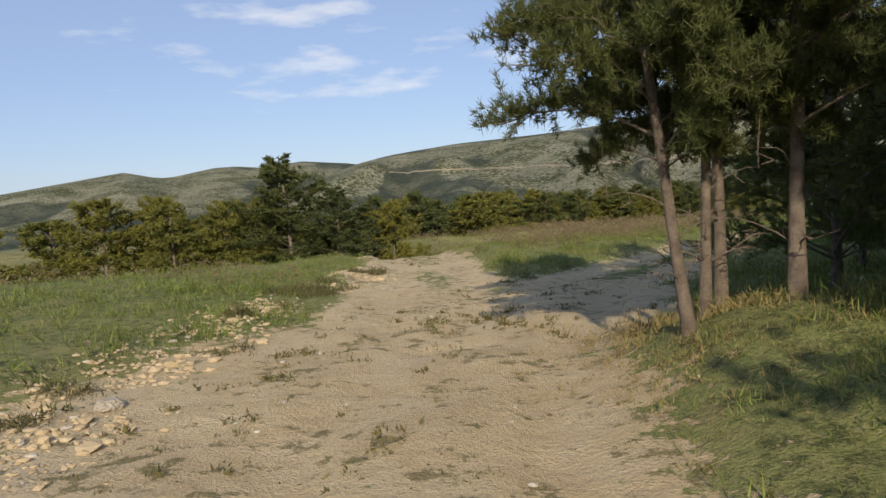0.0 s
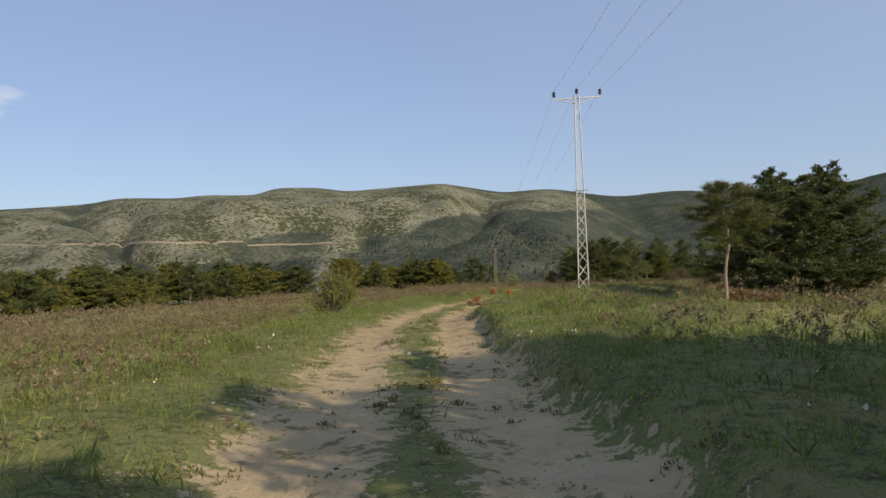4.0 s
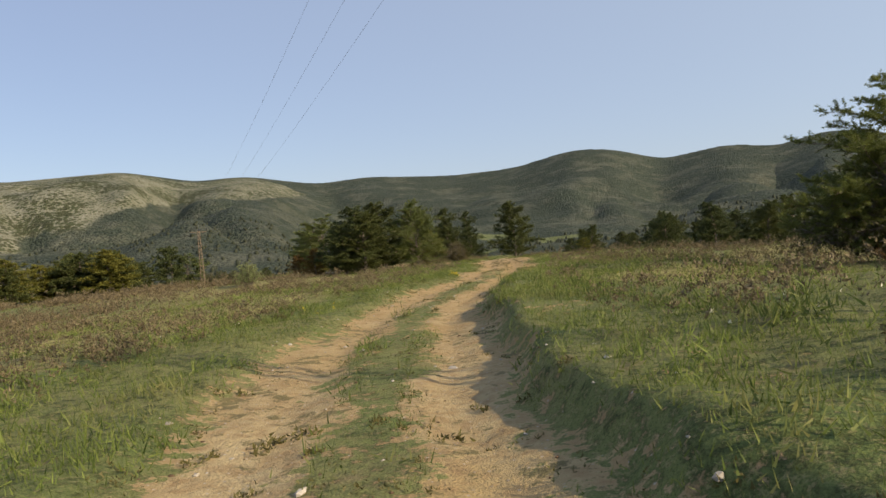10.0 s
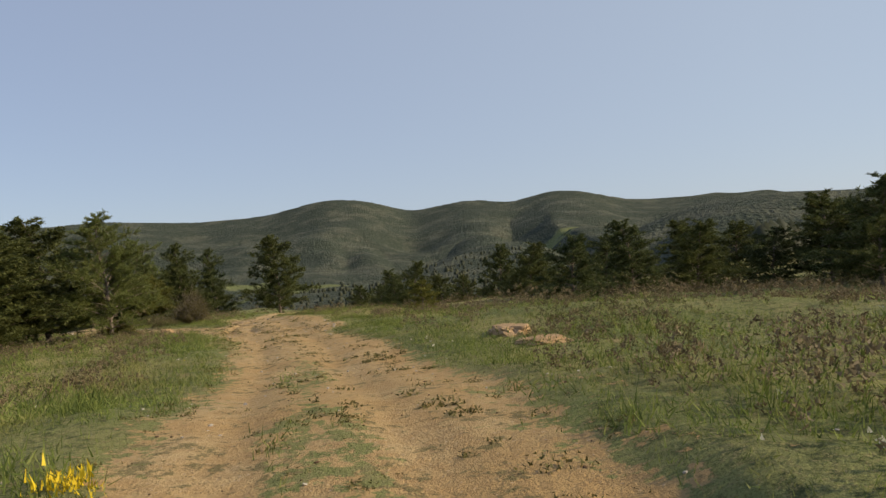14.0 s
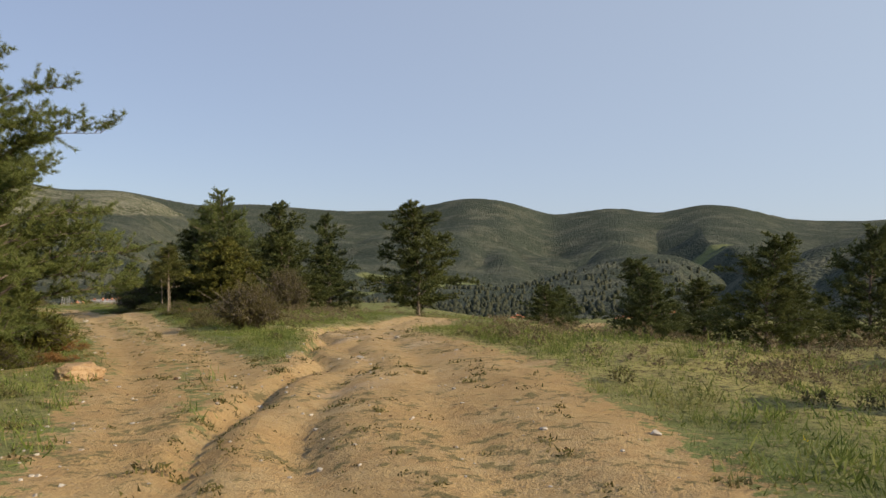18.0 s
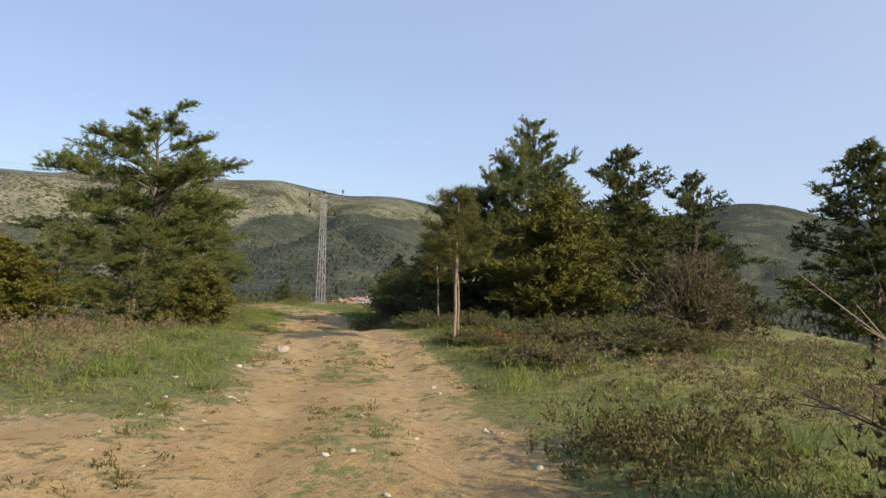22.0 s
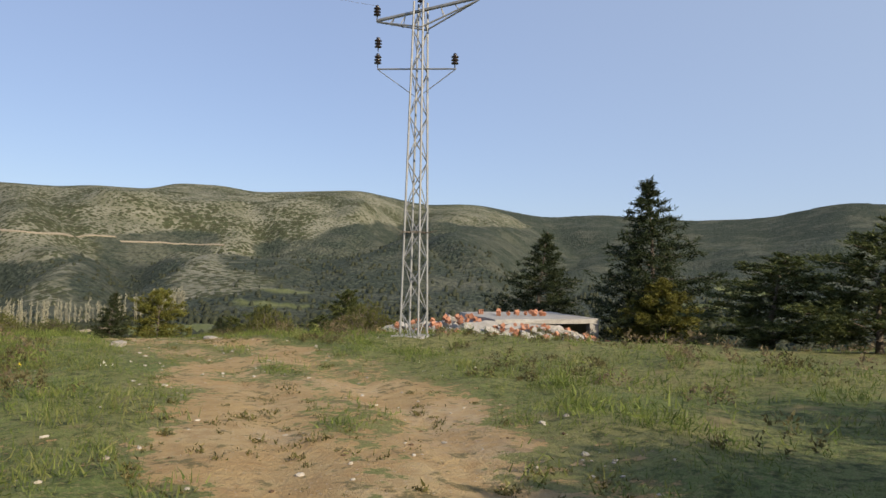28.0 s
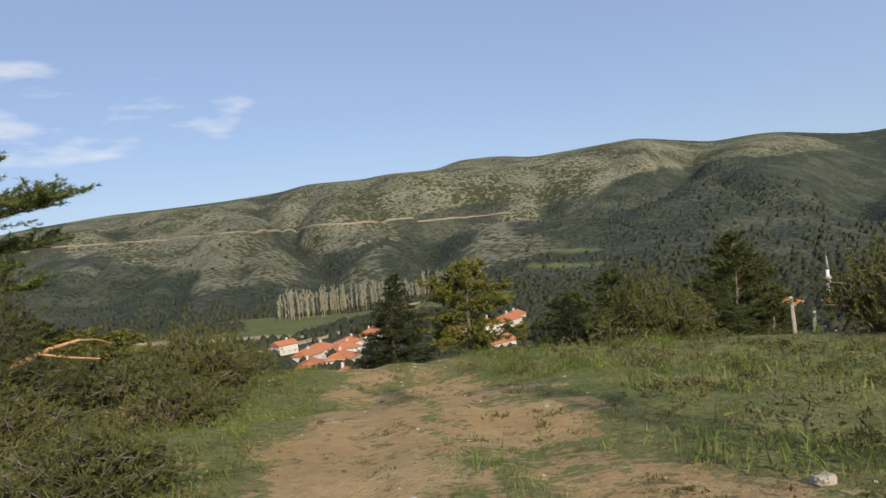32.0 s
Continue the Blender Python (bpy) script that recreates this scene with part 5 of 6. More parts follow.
def hollow_brick(name="brick"):
    """A clay block with three slots through it and ribbed faces."""
    bm = bmesh.new()
    w, d, h = 0.19, 0.135, 0.19
    for z in (-1, -0.34, 0.34, 1):
        for c, s in (((0, 0, z * (h / 2 - 0.009)), (w, d, 0.018)),):
            r = bmesh.ops.create_cube(bm, size=1)
            bmesh.ops.scale(bm, verts=r["verts"], vec=s)
            bmesh.ops.translate(bm, verts=r["verts"], vec=c)
    for sx in (-1, 0, 1):
        r = bmesh.ops.create_cube(bm, size=1)
        bmesh.ops.scale(bm, verts=r["verts"], vec=(0.018, d - 0.004, h - 0.02))
        bmesh.ops.translate(bm, verts=r["verts"], vec=(sx * (w / 2 - 0.009), 0, 0))
    return from_bm(bm, name, MAT_BRICK)


rr = np.random.default_rng(21)
RUIN = pose(140.8, 118.2, -7.95, 0, 0, -23)
ruin = thing("ruined_building", "collapsed brick building with a fallen concrete roof slab", "ruin", RUIN)


def flat_slab(pts, z0, thick, tilt, rng, mat, name):
    """A broken plate: an uneven outline with thickness and a chipped rim."""
    bm = bmesh.new()
    ring = []
    for (ax, ay), (bx, by) in zip(pts, pts[1:] + pts[:1]):
        for u in np.linspace(0, 1, 5)[:-1]:
            ring.append((ax + (bx - ax) * u + rng.normal(0, 0.06), ay + (by - ay) * u + rng.normal(0, 0.06)))
    lo = [bm.verts.new((x, y, z0 + tilt[0] * x + tilt[1] * y + rng.normal(0, 0.015))) for x, y in ring]
    hi = [bm.verts.new((x + rng.normal(0, 0.03), y + rng.normal(0, 0.03), v.co.z + thick + rng.normal(0, 0.012))) for (x, y), v in zip(ring, lo)]
    bm.faces.new(hi)
    bm.faces.new(lo[::-1])
    n = len(ring)
    for i in range(n):
        bm.faces.new((lo[i], lo[(i + 1) % n], hi[(i + 1) % n], hi[i]))
    bmesh.ops.triangulate(bm, faces=[f for f in bm.faces if len(f.verts) > 4])
    return from_bm(bm, name, mat)


part("roof_slab", flat_slab([(-0.6, -2.2), (5.0, -2.4), (5.2, 2.2), (-0.2, 2.4)], 0.92, 0.22, (0.0, 0.01), rr, MAT_CONCRETE, "roof_slab"), ruin, "grey concrete roof slab, stained and cracked")
part("roof_slab", flat_slab([(-2.3, -1.2), (-0.5, -1.9), (-0.1, 2.0), (-2.5, 1.5)], 0.75, 0.18, (0.16, 0.05), rr, MAT_CONCRETE, "roof_slab"), ruin, "broken concrete roof slab sagging to one side")
part("roof_slab", flat_slab([(-1.9, -3.2), (-0.3, -3.4), (-0.5, -2.0), (-2.2, -1.9)], 2.25, 0.12, (0.1, 0.62), rr, MAT_CONCRETE, "roof_slab"), ruin, "thin concrete plate leaning on rubble")
part("roof_slab", flat_slab([(0.4, -3.3), (2.6, -3.1), (2.7, -2.1), (0.3, -2.0)], 1.7, 0.12, (-0.05, 0.4), rr, MAT_CONCRETE, "roof_slab"), ruin, "thin concrete plate leaning on rubble")
for c, s in (((4.95, 0.0, 0.3), (0.28, 4.2, 1.3)), ((2.2, 2.2, 0.3), (6.2, 0.25, 1.3)), ((4.7, -2.2, 0.3), (0.5, 0.35, 1.3))):
    part("wall_stump", chunk(rr, s, MAT_CONCRETE, "wall_stump", 0.03, 3), ruin, "grey plastered wall stump", pose(*c, rr.normal(0, 1.5), rr.normal(0, 1.5)))
chunks = [chunk(rr, (1, 0.7, 0.4), MAT_CONCRETE, "concrete_chunk") for _ in range(6)]
for i in range(210):
    x = rr.uniform(-5.6, 4.0)
    y = -2.6 - abs(rr.normal(0, 0.9)) if x > -0.6 else rr.uniform(-4.2, 1.6)
    pile = max(0.05, 1.0 * (1 - ((x + 0.6) / 5.4) ** 2) * np.clip(1 + (y + 2.4) / 2.6, 0.0, 1.0))
    s = rr.uniform(0.22, 0.75)
    part("concrete_chunk", chunks[i % 6], ruin, "", pose(x, y, pile * rr.uniform(0.2, 1.0), *rr.uniform(-35, 35, 2), rr.uniform(0, 360)) @ Matrix.Scale(s, 4))
clay = hollow_brick()
for i in range(270):
    if i < 14:
        x, y, z = rr.uniform(0.0, 3.4), rr.uniform(-0.5, 1.6), 1.22 + rr.uniform(0, 0.06)
    else:
        x = rr.uniform(-6.0, 4.2)
        y = -2.7 - abs(rr.normal(0, 1.0)) if x > -0.6 else rr.uniform(-4.4, 1.2)
        z = max(0.05, 1.05 * (1 - ((x + 0.6) / 5.6) ** 2) * np.clip(1 + (y + 2.4) / 2.8, 0.0, 1.0)) * rr.uniform(0.3, 1.05) + 0.05
    s = rr.uniform(0.8, 1.3)
    part("brick", clay, ruin, "", pose(x, y, z, *rr.uniform(-50, 50, 2), rr.uniform(0, 360)) @ Matrix.Scale(s, 4))

# ---------------------------------------------------------------- fence, pole, felled wood
for i, (x, y) in enumerate(((143.03, 130.9), (147.0, 133.4), (150.6, 135.6), (153.2, 136.9))):
    f = thing("fence_post", "pale concrete fence post with an angled head", "fence post", pose(x, y, spot(x, y) - 0.1, rr.normal(0, 3), rr.normal(0, 3), 40), "concrete fence posts")
    part("post", bar_mesh((0, 0, 0), (0, 0, 1.5), 0.13, 0.13, MAT_STONE, "post"), f)
    part("head", bar_mesh((0, 0, 1.46), (-0.22, 0, 1.72), 0.11, 0.11, MAT_STONE, "head"), f)
    if i == 0:
        part("stay", bar_mesh((0.03, 0, 1.35), (0.95, 0, -0.05), 0.11, 0.11, MAT_STONE, "stay"), f)
minaret = thing("minaret", "slender white minaret with a pointed cap in the village", "minaret", pose(347, 285.4, -45.5))
part("base", lathe([(0.0, 0), (1.3, 0.0), (1.3, 4.0), (0.9, 5.0)], MAT_WHITE, "base", 8), minaret)
part("shaft", lathe([(0.85, 4.9), (0.78, 12.6), (0.0, 12.6)], MAT_WHITE, "shaft", 14), minaret)
balcony = part("balcony", lathe([(0.78, 11.6), (1.25, 12.5), (1.3, 12.6), (1.3, 13.5), (1.2, 13.5), (1.2, 12.7), (0.0, 12.7)], MAT_STONE, "balcony", 14), minaret)
part("upper_shaft", lathe([(0.62, 12.6), (0.6, 16.2), (0.0, 16.2)], MAT_WHITE, "upper_shaft", 14), minaret)
part("cap", lathe([(0.0, 16.1), (0.75, 16.15), (0.45, 19.0), (0.0, 22.0)], MAT_ZINC, "cap", 14), minaret, "pointed grey cap")
# the small concrete well and its post before the belt
well = thing("well_head", "low white concrete well head at the edge of the heath", "well", pose(81.9, 77.0, spot(81.9, 77.0), 0, 0, 25))
part("slab", flat_slab([(-0.9, -0.6), (0.9, -0.6), (0.9, 0.6), (-0.9, 0.6)], 0.2, 0.16, (0, 0), rr, MAT_CONCRETE, "slab"), well)
part("curb", chunk(rr, (1.3, 0.9, 0.5), MAT_CONCRETE, "curb", 0.02, 1), well, "", pose(0, 0, 0.0))
well_post = thing("utility_post", "thin pale post beside the well", "post", pose(82.3, 77.4, spot(82.3, 77.4)))
part("pole", bar_mesh((0, 0, -0.2), (0.05, 0, 2.4), 0.11, 0.11, MAT_STONE, "pole"), well_post)
part("bracket", bar_mesh((-0.25, 0, 2.3), (0.3, 0, 2.36), 0.06, 0.06, MAT_STONE, "bracket"), well_post)
log = thing("felled_limb", "peeled orange pine limb lying on cut brush", "branch")
part("stem", tubes_mesh("stem", [(np.array([(119.9, 126.6, -6.75), (120.3, 126.8, -6.6), (120.75, 127.1, -6.45), (121.2, 127.3, -6.38)]), [0.05, 0.046, 0.038, 0.026], 8)], MAT_PEELED), log)
part("side_limb", tubes_mesh("side_limb", [(np.array([(120.6, 127.0, -6.5), (121.0, 127.0, -6.62), (121.5, 127.0, -6.72)]), [0.024, 0.018, 0.01], 6)], MAT_PEELED), log)
part("side_limb", tubes_mesh("side_limb", [(np.array([(121.15, 127.3, -6.38), (121.45, 127.5, -6.42), (121.7, 127.7, -6.55)]), [0.018, 0.013, 0.007], 6)], MAT_PEELED), log)


# the broken pine limb with orange needles at the edge of the track
limb = thing("broken_pine_limb", "broken pine limb with dead orange needles at the track's edge", "branch", pose(19.3, 30.45, spot(19.3, 30.45) + 0.02, 0, 0, 0))
forks = [np.array([(0.45, -0.75, 0.1), (0.2, -0.3, 0.1), (0.0, 0.1, 0.06), (-0.15, 0.5, 0.08)]), np.array([(0.3, -0.5, 0.1), (0.18, -0.42, 0.3), (0.1, -0.3, 0.42)]), np.array([(0.2, -0.3, 0.1), (0.3, -0.55, 0.28), (0.36, -0.66, 0.4)]), np.array([(0.0, 0.1, 0.06), (-0.12, 0.08, 0.16), (-0.2, 0.1, 0.22)])]
part("stem", tubes_mesh("stem", [(p, np.linspace(0.02, 0.008, len(p)), 6) for p in forks], MAT_TWIG), limb)
tuft_at = np.concatenate([p[-1] + rr.normal(0, 0.05, (26, 3)) * np.array([1, 1, 0.8]) for p in forks[1:]] + [forks[0][2] * (1 - u) + forks[0][3] * u + rr.normal(0, 0.05, (9, 3)) for u in (0.0, 0.35, 0.7, 1.0)])
tuft_at[:, 2] = np.maximum(tuft_at[:, 2], 0.03)
tv, tf = sprays(rr, tuft_at, np.tile([0.1, -0.1, 0.8], (len(tuft_at), 1)), 14, 0.1, 0.0035, 0.9, 0.3)
part("needles", mesh_np("needles", tv, tf, MAT_ORANGENEEDLE), limb, "dead orange pine needles")

# ---------------------------------------------------------------- single stones
def boulder(name, x, y, size, label, mat=None, sink=0.35):
    bm = bmesh.new()
    bmesh.ops.create_icosphere(bm, subdivisions=4, radius=1)
    o = Vector((x, y, 0))
    for v in bm.verts:
        n = noise.noise(v.co * 1.3 + o) * 0.35 + noise.noise(v.co * 3.7 + o) * 0.18 + noise.noise(v.co * 9.0 + o) * 0.07
        v.co *= 1 + n
        v.co.z = min(v.co.z, 0.75 + 0.2 * n)
    bmesh.ops.scale(bm, verts=bm.verts, vec=size)
    tagged(new(name, from_bm(bm, name, mat or MAT_STONE)), label, "rock").matrix_basis = pose(x, y, spot(x, y) + size[2] * (1 - sink) * 0.5, 0, 0, (x * 53) % 360)


boulder("rock_slab", 123.84, 113.87, (0.26, 0.17, 0.12), "flat pale limestone slab half sunk in turf", sink=0.85)
boulder("rock_slab", 124.52, 114.32, (0.2, 0.13, 0.08), "flat pale limestone slab half sunk in turf", sink=0.85)
boulder("rock", 125.5, 116.2, (0.07, 0.06, 0.05), "small white limestone rock on the track")
boulder("rock", -2.4, 5.4, (0.1, 0.075, 0.07), "white limestone rock on the bank")
boulder("rock", 81.3, 65.0, (0.33, 0.24, 0.2), "lump of bare orange earth and stone", plain("orange_earth", (0.36, 0.23, 0.12), (0.47, 0.33, 0.19), 3, 1.0, 0.1, bump=0.8, depth=0.04))
boulder("rock", 74.82, 55.65, (0.06, 0.05, 0.04), "small pale stone at the track's edge")
boulder("rock", 74.2, 55.5, (0.06, 0.05, 0.04), "small pale stone at the track's edge")
boulder("earth_heap", 64.9, 49.5, (0.5, 0.38, 0.2), "low heap of orange earth on the verge", bpy.data.materials["orange_earth"], 0.6)
boulder("earth_heap", 62.9, 48.9, (0.45, 0.3, 0.12), "low heap of orange earth on the verge", bpy.data.materials["orange_earth"], 0.7)
boulder("rock", 64.6, 49.6, (0.08, 0.07, 0.09), "small white stone on a heap of earth")
boulder("rock", 98.4, 80.6, (0.11, 0.1, 0.09), "white stone at the track's edge")
boulder("rock", 129.8, 104.6, (0.7, 0.3, 0.08), "pale bare patch of stone in the turf")
boulder("rock", 120.2, 111.2, (0.22, 0.16, 0.1), "pale flat stone on the turf")

# ---------------------------------------------------------------- turf, heather, stones
gr = np.random.default_rng(31)


def scatter(n, reach, near=0.0, lines=(MAIN, FORK, SIDE), weights=(0.78, 0.13, 0.09)):
    """Random places within a reach of the tracks."""
    xs, ys = [], []
    for line, w in zip(lines, weights):
        pts = np.array(line)
        seg = np.linalg.norm(np.diff(pts, axis=0), axis=1)
        run = np.concatenate([[0], np.cumsum(seg)])
        s = gr.uniform(0, run[-1], int(n * w))
        x, y = np.interp(s, run, pts[:, 0]), np.interp(s, run, pts[:, 1])
        i = np.clip(np.searchsorted(run, s) - 1, 0, len(seg) - 1)
        d = np.diff(pts, axis=0)[i] / (seg[i][:, None] + 1e-9)
        off = gr.uniform(near, reach, len(s)) * gr.choice([-1, 1], len(s))
        xs.append(x - d[:, 1] * off)
        ys.append(y + d[:, 0] * off)
    return np.concatenate(xs), np.concatenate(ys)


def tufted(name, label, x, y, mat, count, length, width, spread=0.75, lift=0.75, loose=0.6, kind="stuff", category="grass"):
    z = height(x, y)
    n = len(x)
    size = np.maximum(0.25, 0.8 + 0.45 * rough(x, y, 1.1, 51) + 0.6 * rough(x, y, 0.32, 52))[:, None]
    c = np.column_stack([x, y, z - 0.01])
    v, f = sprays(gr, c, np.tile([0, 0, 1.0], (n, 1)), count, length, width, spread, lift, loose)
    v = np.repeat(c, count * 3, 0) + (v - np.repeat(c, count * 3, 0)) * np.repeat(size, count * 3, 0)
    tagged(new(name, mesh_np(name, v, f, mat)), label, category, kind=kind)


def off_track(x, y):
    return np.minimum(along(MAIN, x, y)[0], np.minimum(along(FORK, x, y)[0], along(SIDE, x, y)[0]))


def turf_places(n, reach, near):
    x, y = scatter(n, reach, near)
    bare = surface(x, y)[1]
    keep = (gr.random(len(x)) > np.clip(bare * 1.7 + 0.35 * rough(x, y, 0.45, 53), 0, 1)) & (off_track(x, y) > near * 0.97)
    return x[keep], y[keep]


x, y = turf_places(260000, 3.6, 0.15)
tufted("verge_grass", "green and straw-coloured grass along the track", x, y, MAT_GRASS, 5, 0.1, 0.0055, 1.05, 0.55)
x, y = turf_places(140000, 9, 3.0)
tufted("meadow_grass", "olive meadow grass beyond the verge", x, y, MAT_GRASS, 5, 0.12, 0.0085, 1.1, 0.45)
x, y = turf_places(50000, 32, 8.5)
tufted("meadow_grass", "olive meadow grass on the open heath", x, y, MAT_GRASS, 4, 0.11, 0.014, 1.0, 0.4)

x, y = turf_places(4200, 11, 1.5)
cx, cy = np.repeat(x, 3) + gr.normal(0, 0.05, len(x) * 3), np.repeat(y, 3) + gr.normal(0, 0.05, len(x) * 3)
tufted("grass_tussocks", "tussocks of longer grass standing in the meadow", cx, cy, MAT_GRASS, 14, 0.2, 0.0042, 0.75, 0.6, 0.25)


def pebbles(name, label, x, y, size, mat, flat=(0.4, 0.8), category="stones"):
    """Loose bodies as one heap of small faceted lumps."""
    t = (1 + 5 ** 0.5) / 2
    ico = np.array([(-1, t, 0), (1, t, 0), (-1, -t, 0), (1, -t, 0), (0, -1, t), (0, 1, t), (0, -1, -t), (0, 1, -t), (t, 0, -1), (t, 0, 1), (-t, 0, -1), (-t, 0, 1)], float)
    ico /= np.linalg.norm(ico[0])
    tri = np.array([(0, 11, 5), (0, 5, 1), (0, 1, 7), (0, 7, 10), (0, 10, 11), (1, 5, 9), (5, 11, 4), (11, 10, 2), (10, 7, 6), (7, 1, 8),
                    (3, 9, 4), (3, 4, 2), (3, 2, 6), (3, 6, 8), (3, 8, 9), (4, 9, 5), (2, 4, 11), (6, 2, 10), (8, 6, 7), (9, 8, 1)])
    n = len(x)
    z = height(x, y)
    s = size * np.exp(gr.normal(0, 0.45, n))
    v = ico[None] * (1 + gr.normal(0, 0.2, (n, 12, 1))) * s[:, None, None] * np.stack([gr.uniform(0.8, 1.5, n), gr.uniform(0.7, 1.2, n), gr.uniform(*flat, n)], 1)[:, None, :]
    v = v + np.stack([x, y, z + s * 0.15], 1)[:, None, :]
    f = tri[None] + (np.arange(n) * 12)[:, None, None]
    tagged(new(name, mesh_np(name, v.reshape(-1, 3), f.reshape(-1, 3), mat)), label, category, kind="stuff")


def cushions(name, label, x, y, mat, wide, tall, category, reach=13):
    """Low domed shrubs built of many short sprigs, finer beside the tracks."""
    near = off_track(x, y) < reach
    parts = []
    for sel, n, count, length, thick in ((near, 17, 11, 0.05, 0.011), (~near, 8, 6, 0.12, 0.028)):
        px, py = x[sel], y[sel]
        size = np.repeat(np.exp(gr.normal(0, 0.35, len(px))), n)
        r = np.sqrt(gr.random(len(px) * n))
        a = gr.uniform(0, 6.283, len(px) * n)
        cx, cy = np.repeat(px, n) + r * np.cos(a) * wide * size * 1.2, np.repeat(py, n) + r * np.sin(a) * wide * size
        cz = height(cx, cy) + tall * size * (1 - r ** 2) * 0.8
        v, f = sprays(gr, np.column_stack([cx, cy, cz]), np.column_stack([r * np.cos(a), r * np.sin(a), np.full(len(a), 0.8)]), count, length, thick, 1.1, 0.2, 0.5)
        parts.append(v)
    v = np.concatenate(parts)
    tagged(new(name, mesh_np(name, v, np.arange(len(v)).reshape(-1, 3), mat)), label, category, kind="stuff")


# heather on the heath, low and brown
x, y = scatter(27000, 40, 2.6, (MAIN,), (1.0,))
dm, sm, rm = along(MAIN, x, y)
keep = (gr.random(len(x)) < np.where(sm > 0, 1.0, 0.4 + 0.5 * smooth(62, 74, rm)) * smooth(22, 40, rm) * (1 - 0.8 * smooth(150, 165, rm)) * smooth(-0.1, 0.45, rough(x, y, 3.2, 33) + 0.25)) & (surface(x, y)[1] < 0.2) & (off_track(x, y) > 2.8)
x, y = x[keep], y[keep]
cushions("heather", "low brown mounds of dry heather on the heath", x, y, MAT_HEATHER, 0.4, 0.42, "heather")

# grey-green cushion scrub by the last stretch and the shaded side
x, y = scatter(6000, 9, 1.9, (MAIN,), (1.0,))
dm, sm, rm = along(MAIN, x, y)
keep = (gr.random(len(x)) < smooth(105, 120, rm) * 0.16 + 0.06 * smooth(30, 40, rm) + 0.22 * smooth(178, 188, rm) * smooth(2.2, 3.5, dm)) & (rough(x, y, 2.5, 35) > 0.1 - 0.6 * smooth(172, 182, rm)) & (surface(x, y)[1] < 0.25)
cushions("cushion_scrub", "grey-green cushions of low thorny scrub", x[keep], y[keep], MAT_SHRUB, 0.24, 0.2, "scrub")

n = 900
x, y = gr.uniform(52, 92, n), gr.uniform(22, 49, n)
keep = (off_track(x, y) > 4.2) & (rough(x, y, 5.5, 37) > -0.15)
cushions("scrub_hummocks", "dark hummocks of low scrub on the meadow", x[keep], y[keep], MAT_SHRUB, 0.6, 0.45, "scrub", 45)

# brown scrub beside the fork
n = 34
x, y = 94.3 + gr.normal(0, 0.55, n), 71.7 + gr.normal(0, 0.4, n)
keep = off_track(x, y) > 1.7
cushions("brown_scrub", "low brown scrub in the grass beside the track", x[keep], y[keep], MAT_SHRUB, 0.34, 0.34, "scrub")

# flowers
x, y = scatter(2600, 5.0, 1.6, (MAIN,), (1.0,))
keep = (rough(x, y, 2.6, 61) > 0.45) & (surface(x, y)[1] < 0.3)
tufted("white_flowers", "small white flowers in the verge", x[keep], y[keep], MAT_FLOWER, 3, 0.045, 0.016, 1.2, 1.6, category="flowers")
x, y = scatter(1200, 6.0, 1.6, (MAIN,), (1.0,))
keep = (rough(x, y, 1.8, 63) > 0.62) & (surface(x, y)[1] < 0.3)
tufted("yellow_flowers", "small yellow flowers in the verge", x[keep], y[keep], MAT_YELLOW, 4, 0.05, 0.018, 1.2, 1.4, category="flowers")


x, y = scatter(20000, 3.2, 0.0)
b, st = surface(x, y)[1:]
keep = gr.random(len(x)) < (0.12 + 0.75 * st) * (b > 0.12)
pebbles("loose_stones", "pale limestone pebbles strewn on the track", x[keep], y[keep], 0.016, MAT_STONE)
x, y = scatter(2600, 3.4, 0.9)
b, st = surface(x, y)[1:]
keep = gr.random(len(x)) < (0.05 + 0.6 * st)
pebbles("larger_stones", "fist-sized limestone pieces along the track", x[keep], y[keep], 0.02, MAT_STONE)
x, y = scatter(9500, 2.1, 0.0)
b = surface(x, y)[1]
d = off_track(x, y)
keep = (rough(x, y, 1.9, 71) > -0.2 - 0.5 * np.exp(-((d - 0.3) / 0.2) ** 2) - 0.5 * smooth(1.0, 1.4, d)) & (b > 0.2) & (gr.random(len(x)) < 0.15 + 0.6 * np.exp(-((d - 0.2) / 0.3) ** 2) + 0.6 * smooth(0.95, 1.4, d))
x, y = x[keep], y[keep]
wide = gr.uniform(0.02, 0.1, len(x))
cx, cy = np.repeat(x, 11) + gr.normal(0, 1, len(x) * 11) * np.repeat(wide, 11), np.repeat(y, 11) + gr.normal(0, 1, len(x) * 11) * np.repeat(wide, 11)
tufted("track_weeds", "flat green and brown weeds sprouting on the bare track", cx, cy, MAT_WEED, 5, 0.04, 0.0085, 1.5, 0.15, 0.5, category="weeds")
x, y = scatter(5000, 2.4, 0.0)
b = surface(x, y)[1]
keep = (gr.random(len(x)) < 0.75) & (b > 0.25) & (rough(x, y, 1.6, 79) > -0.4)
pebbles("track_clods", "dark clods and dung crumbs on the track", x[keep], y[keep], 0.0095, MAT_CLOD)

x, y = 54.72 + gr.normal(0, 0.12, 40), 52.3 + gr.normal(0, 0.08, 40)
tufted("yellow_flower_clump", "clump of bright yellow flowers on the verge", x, y, MAT_YELLOW, 6, 0.07, 0.009, 1.0, 1.0, category="flowers")

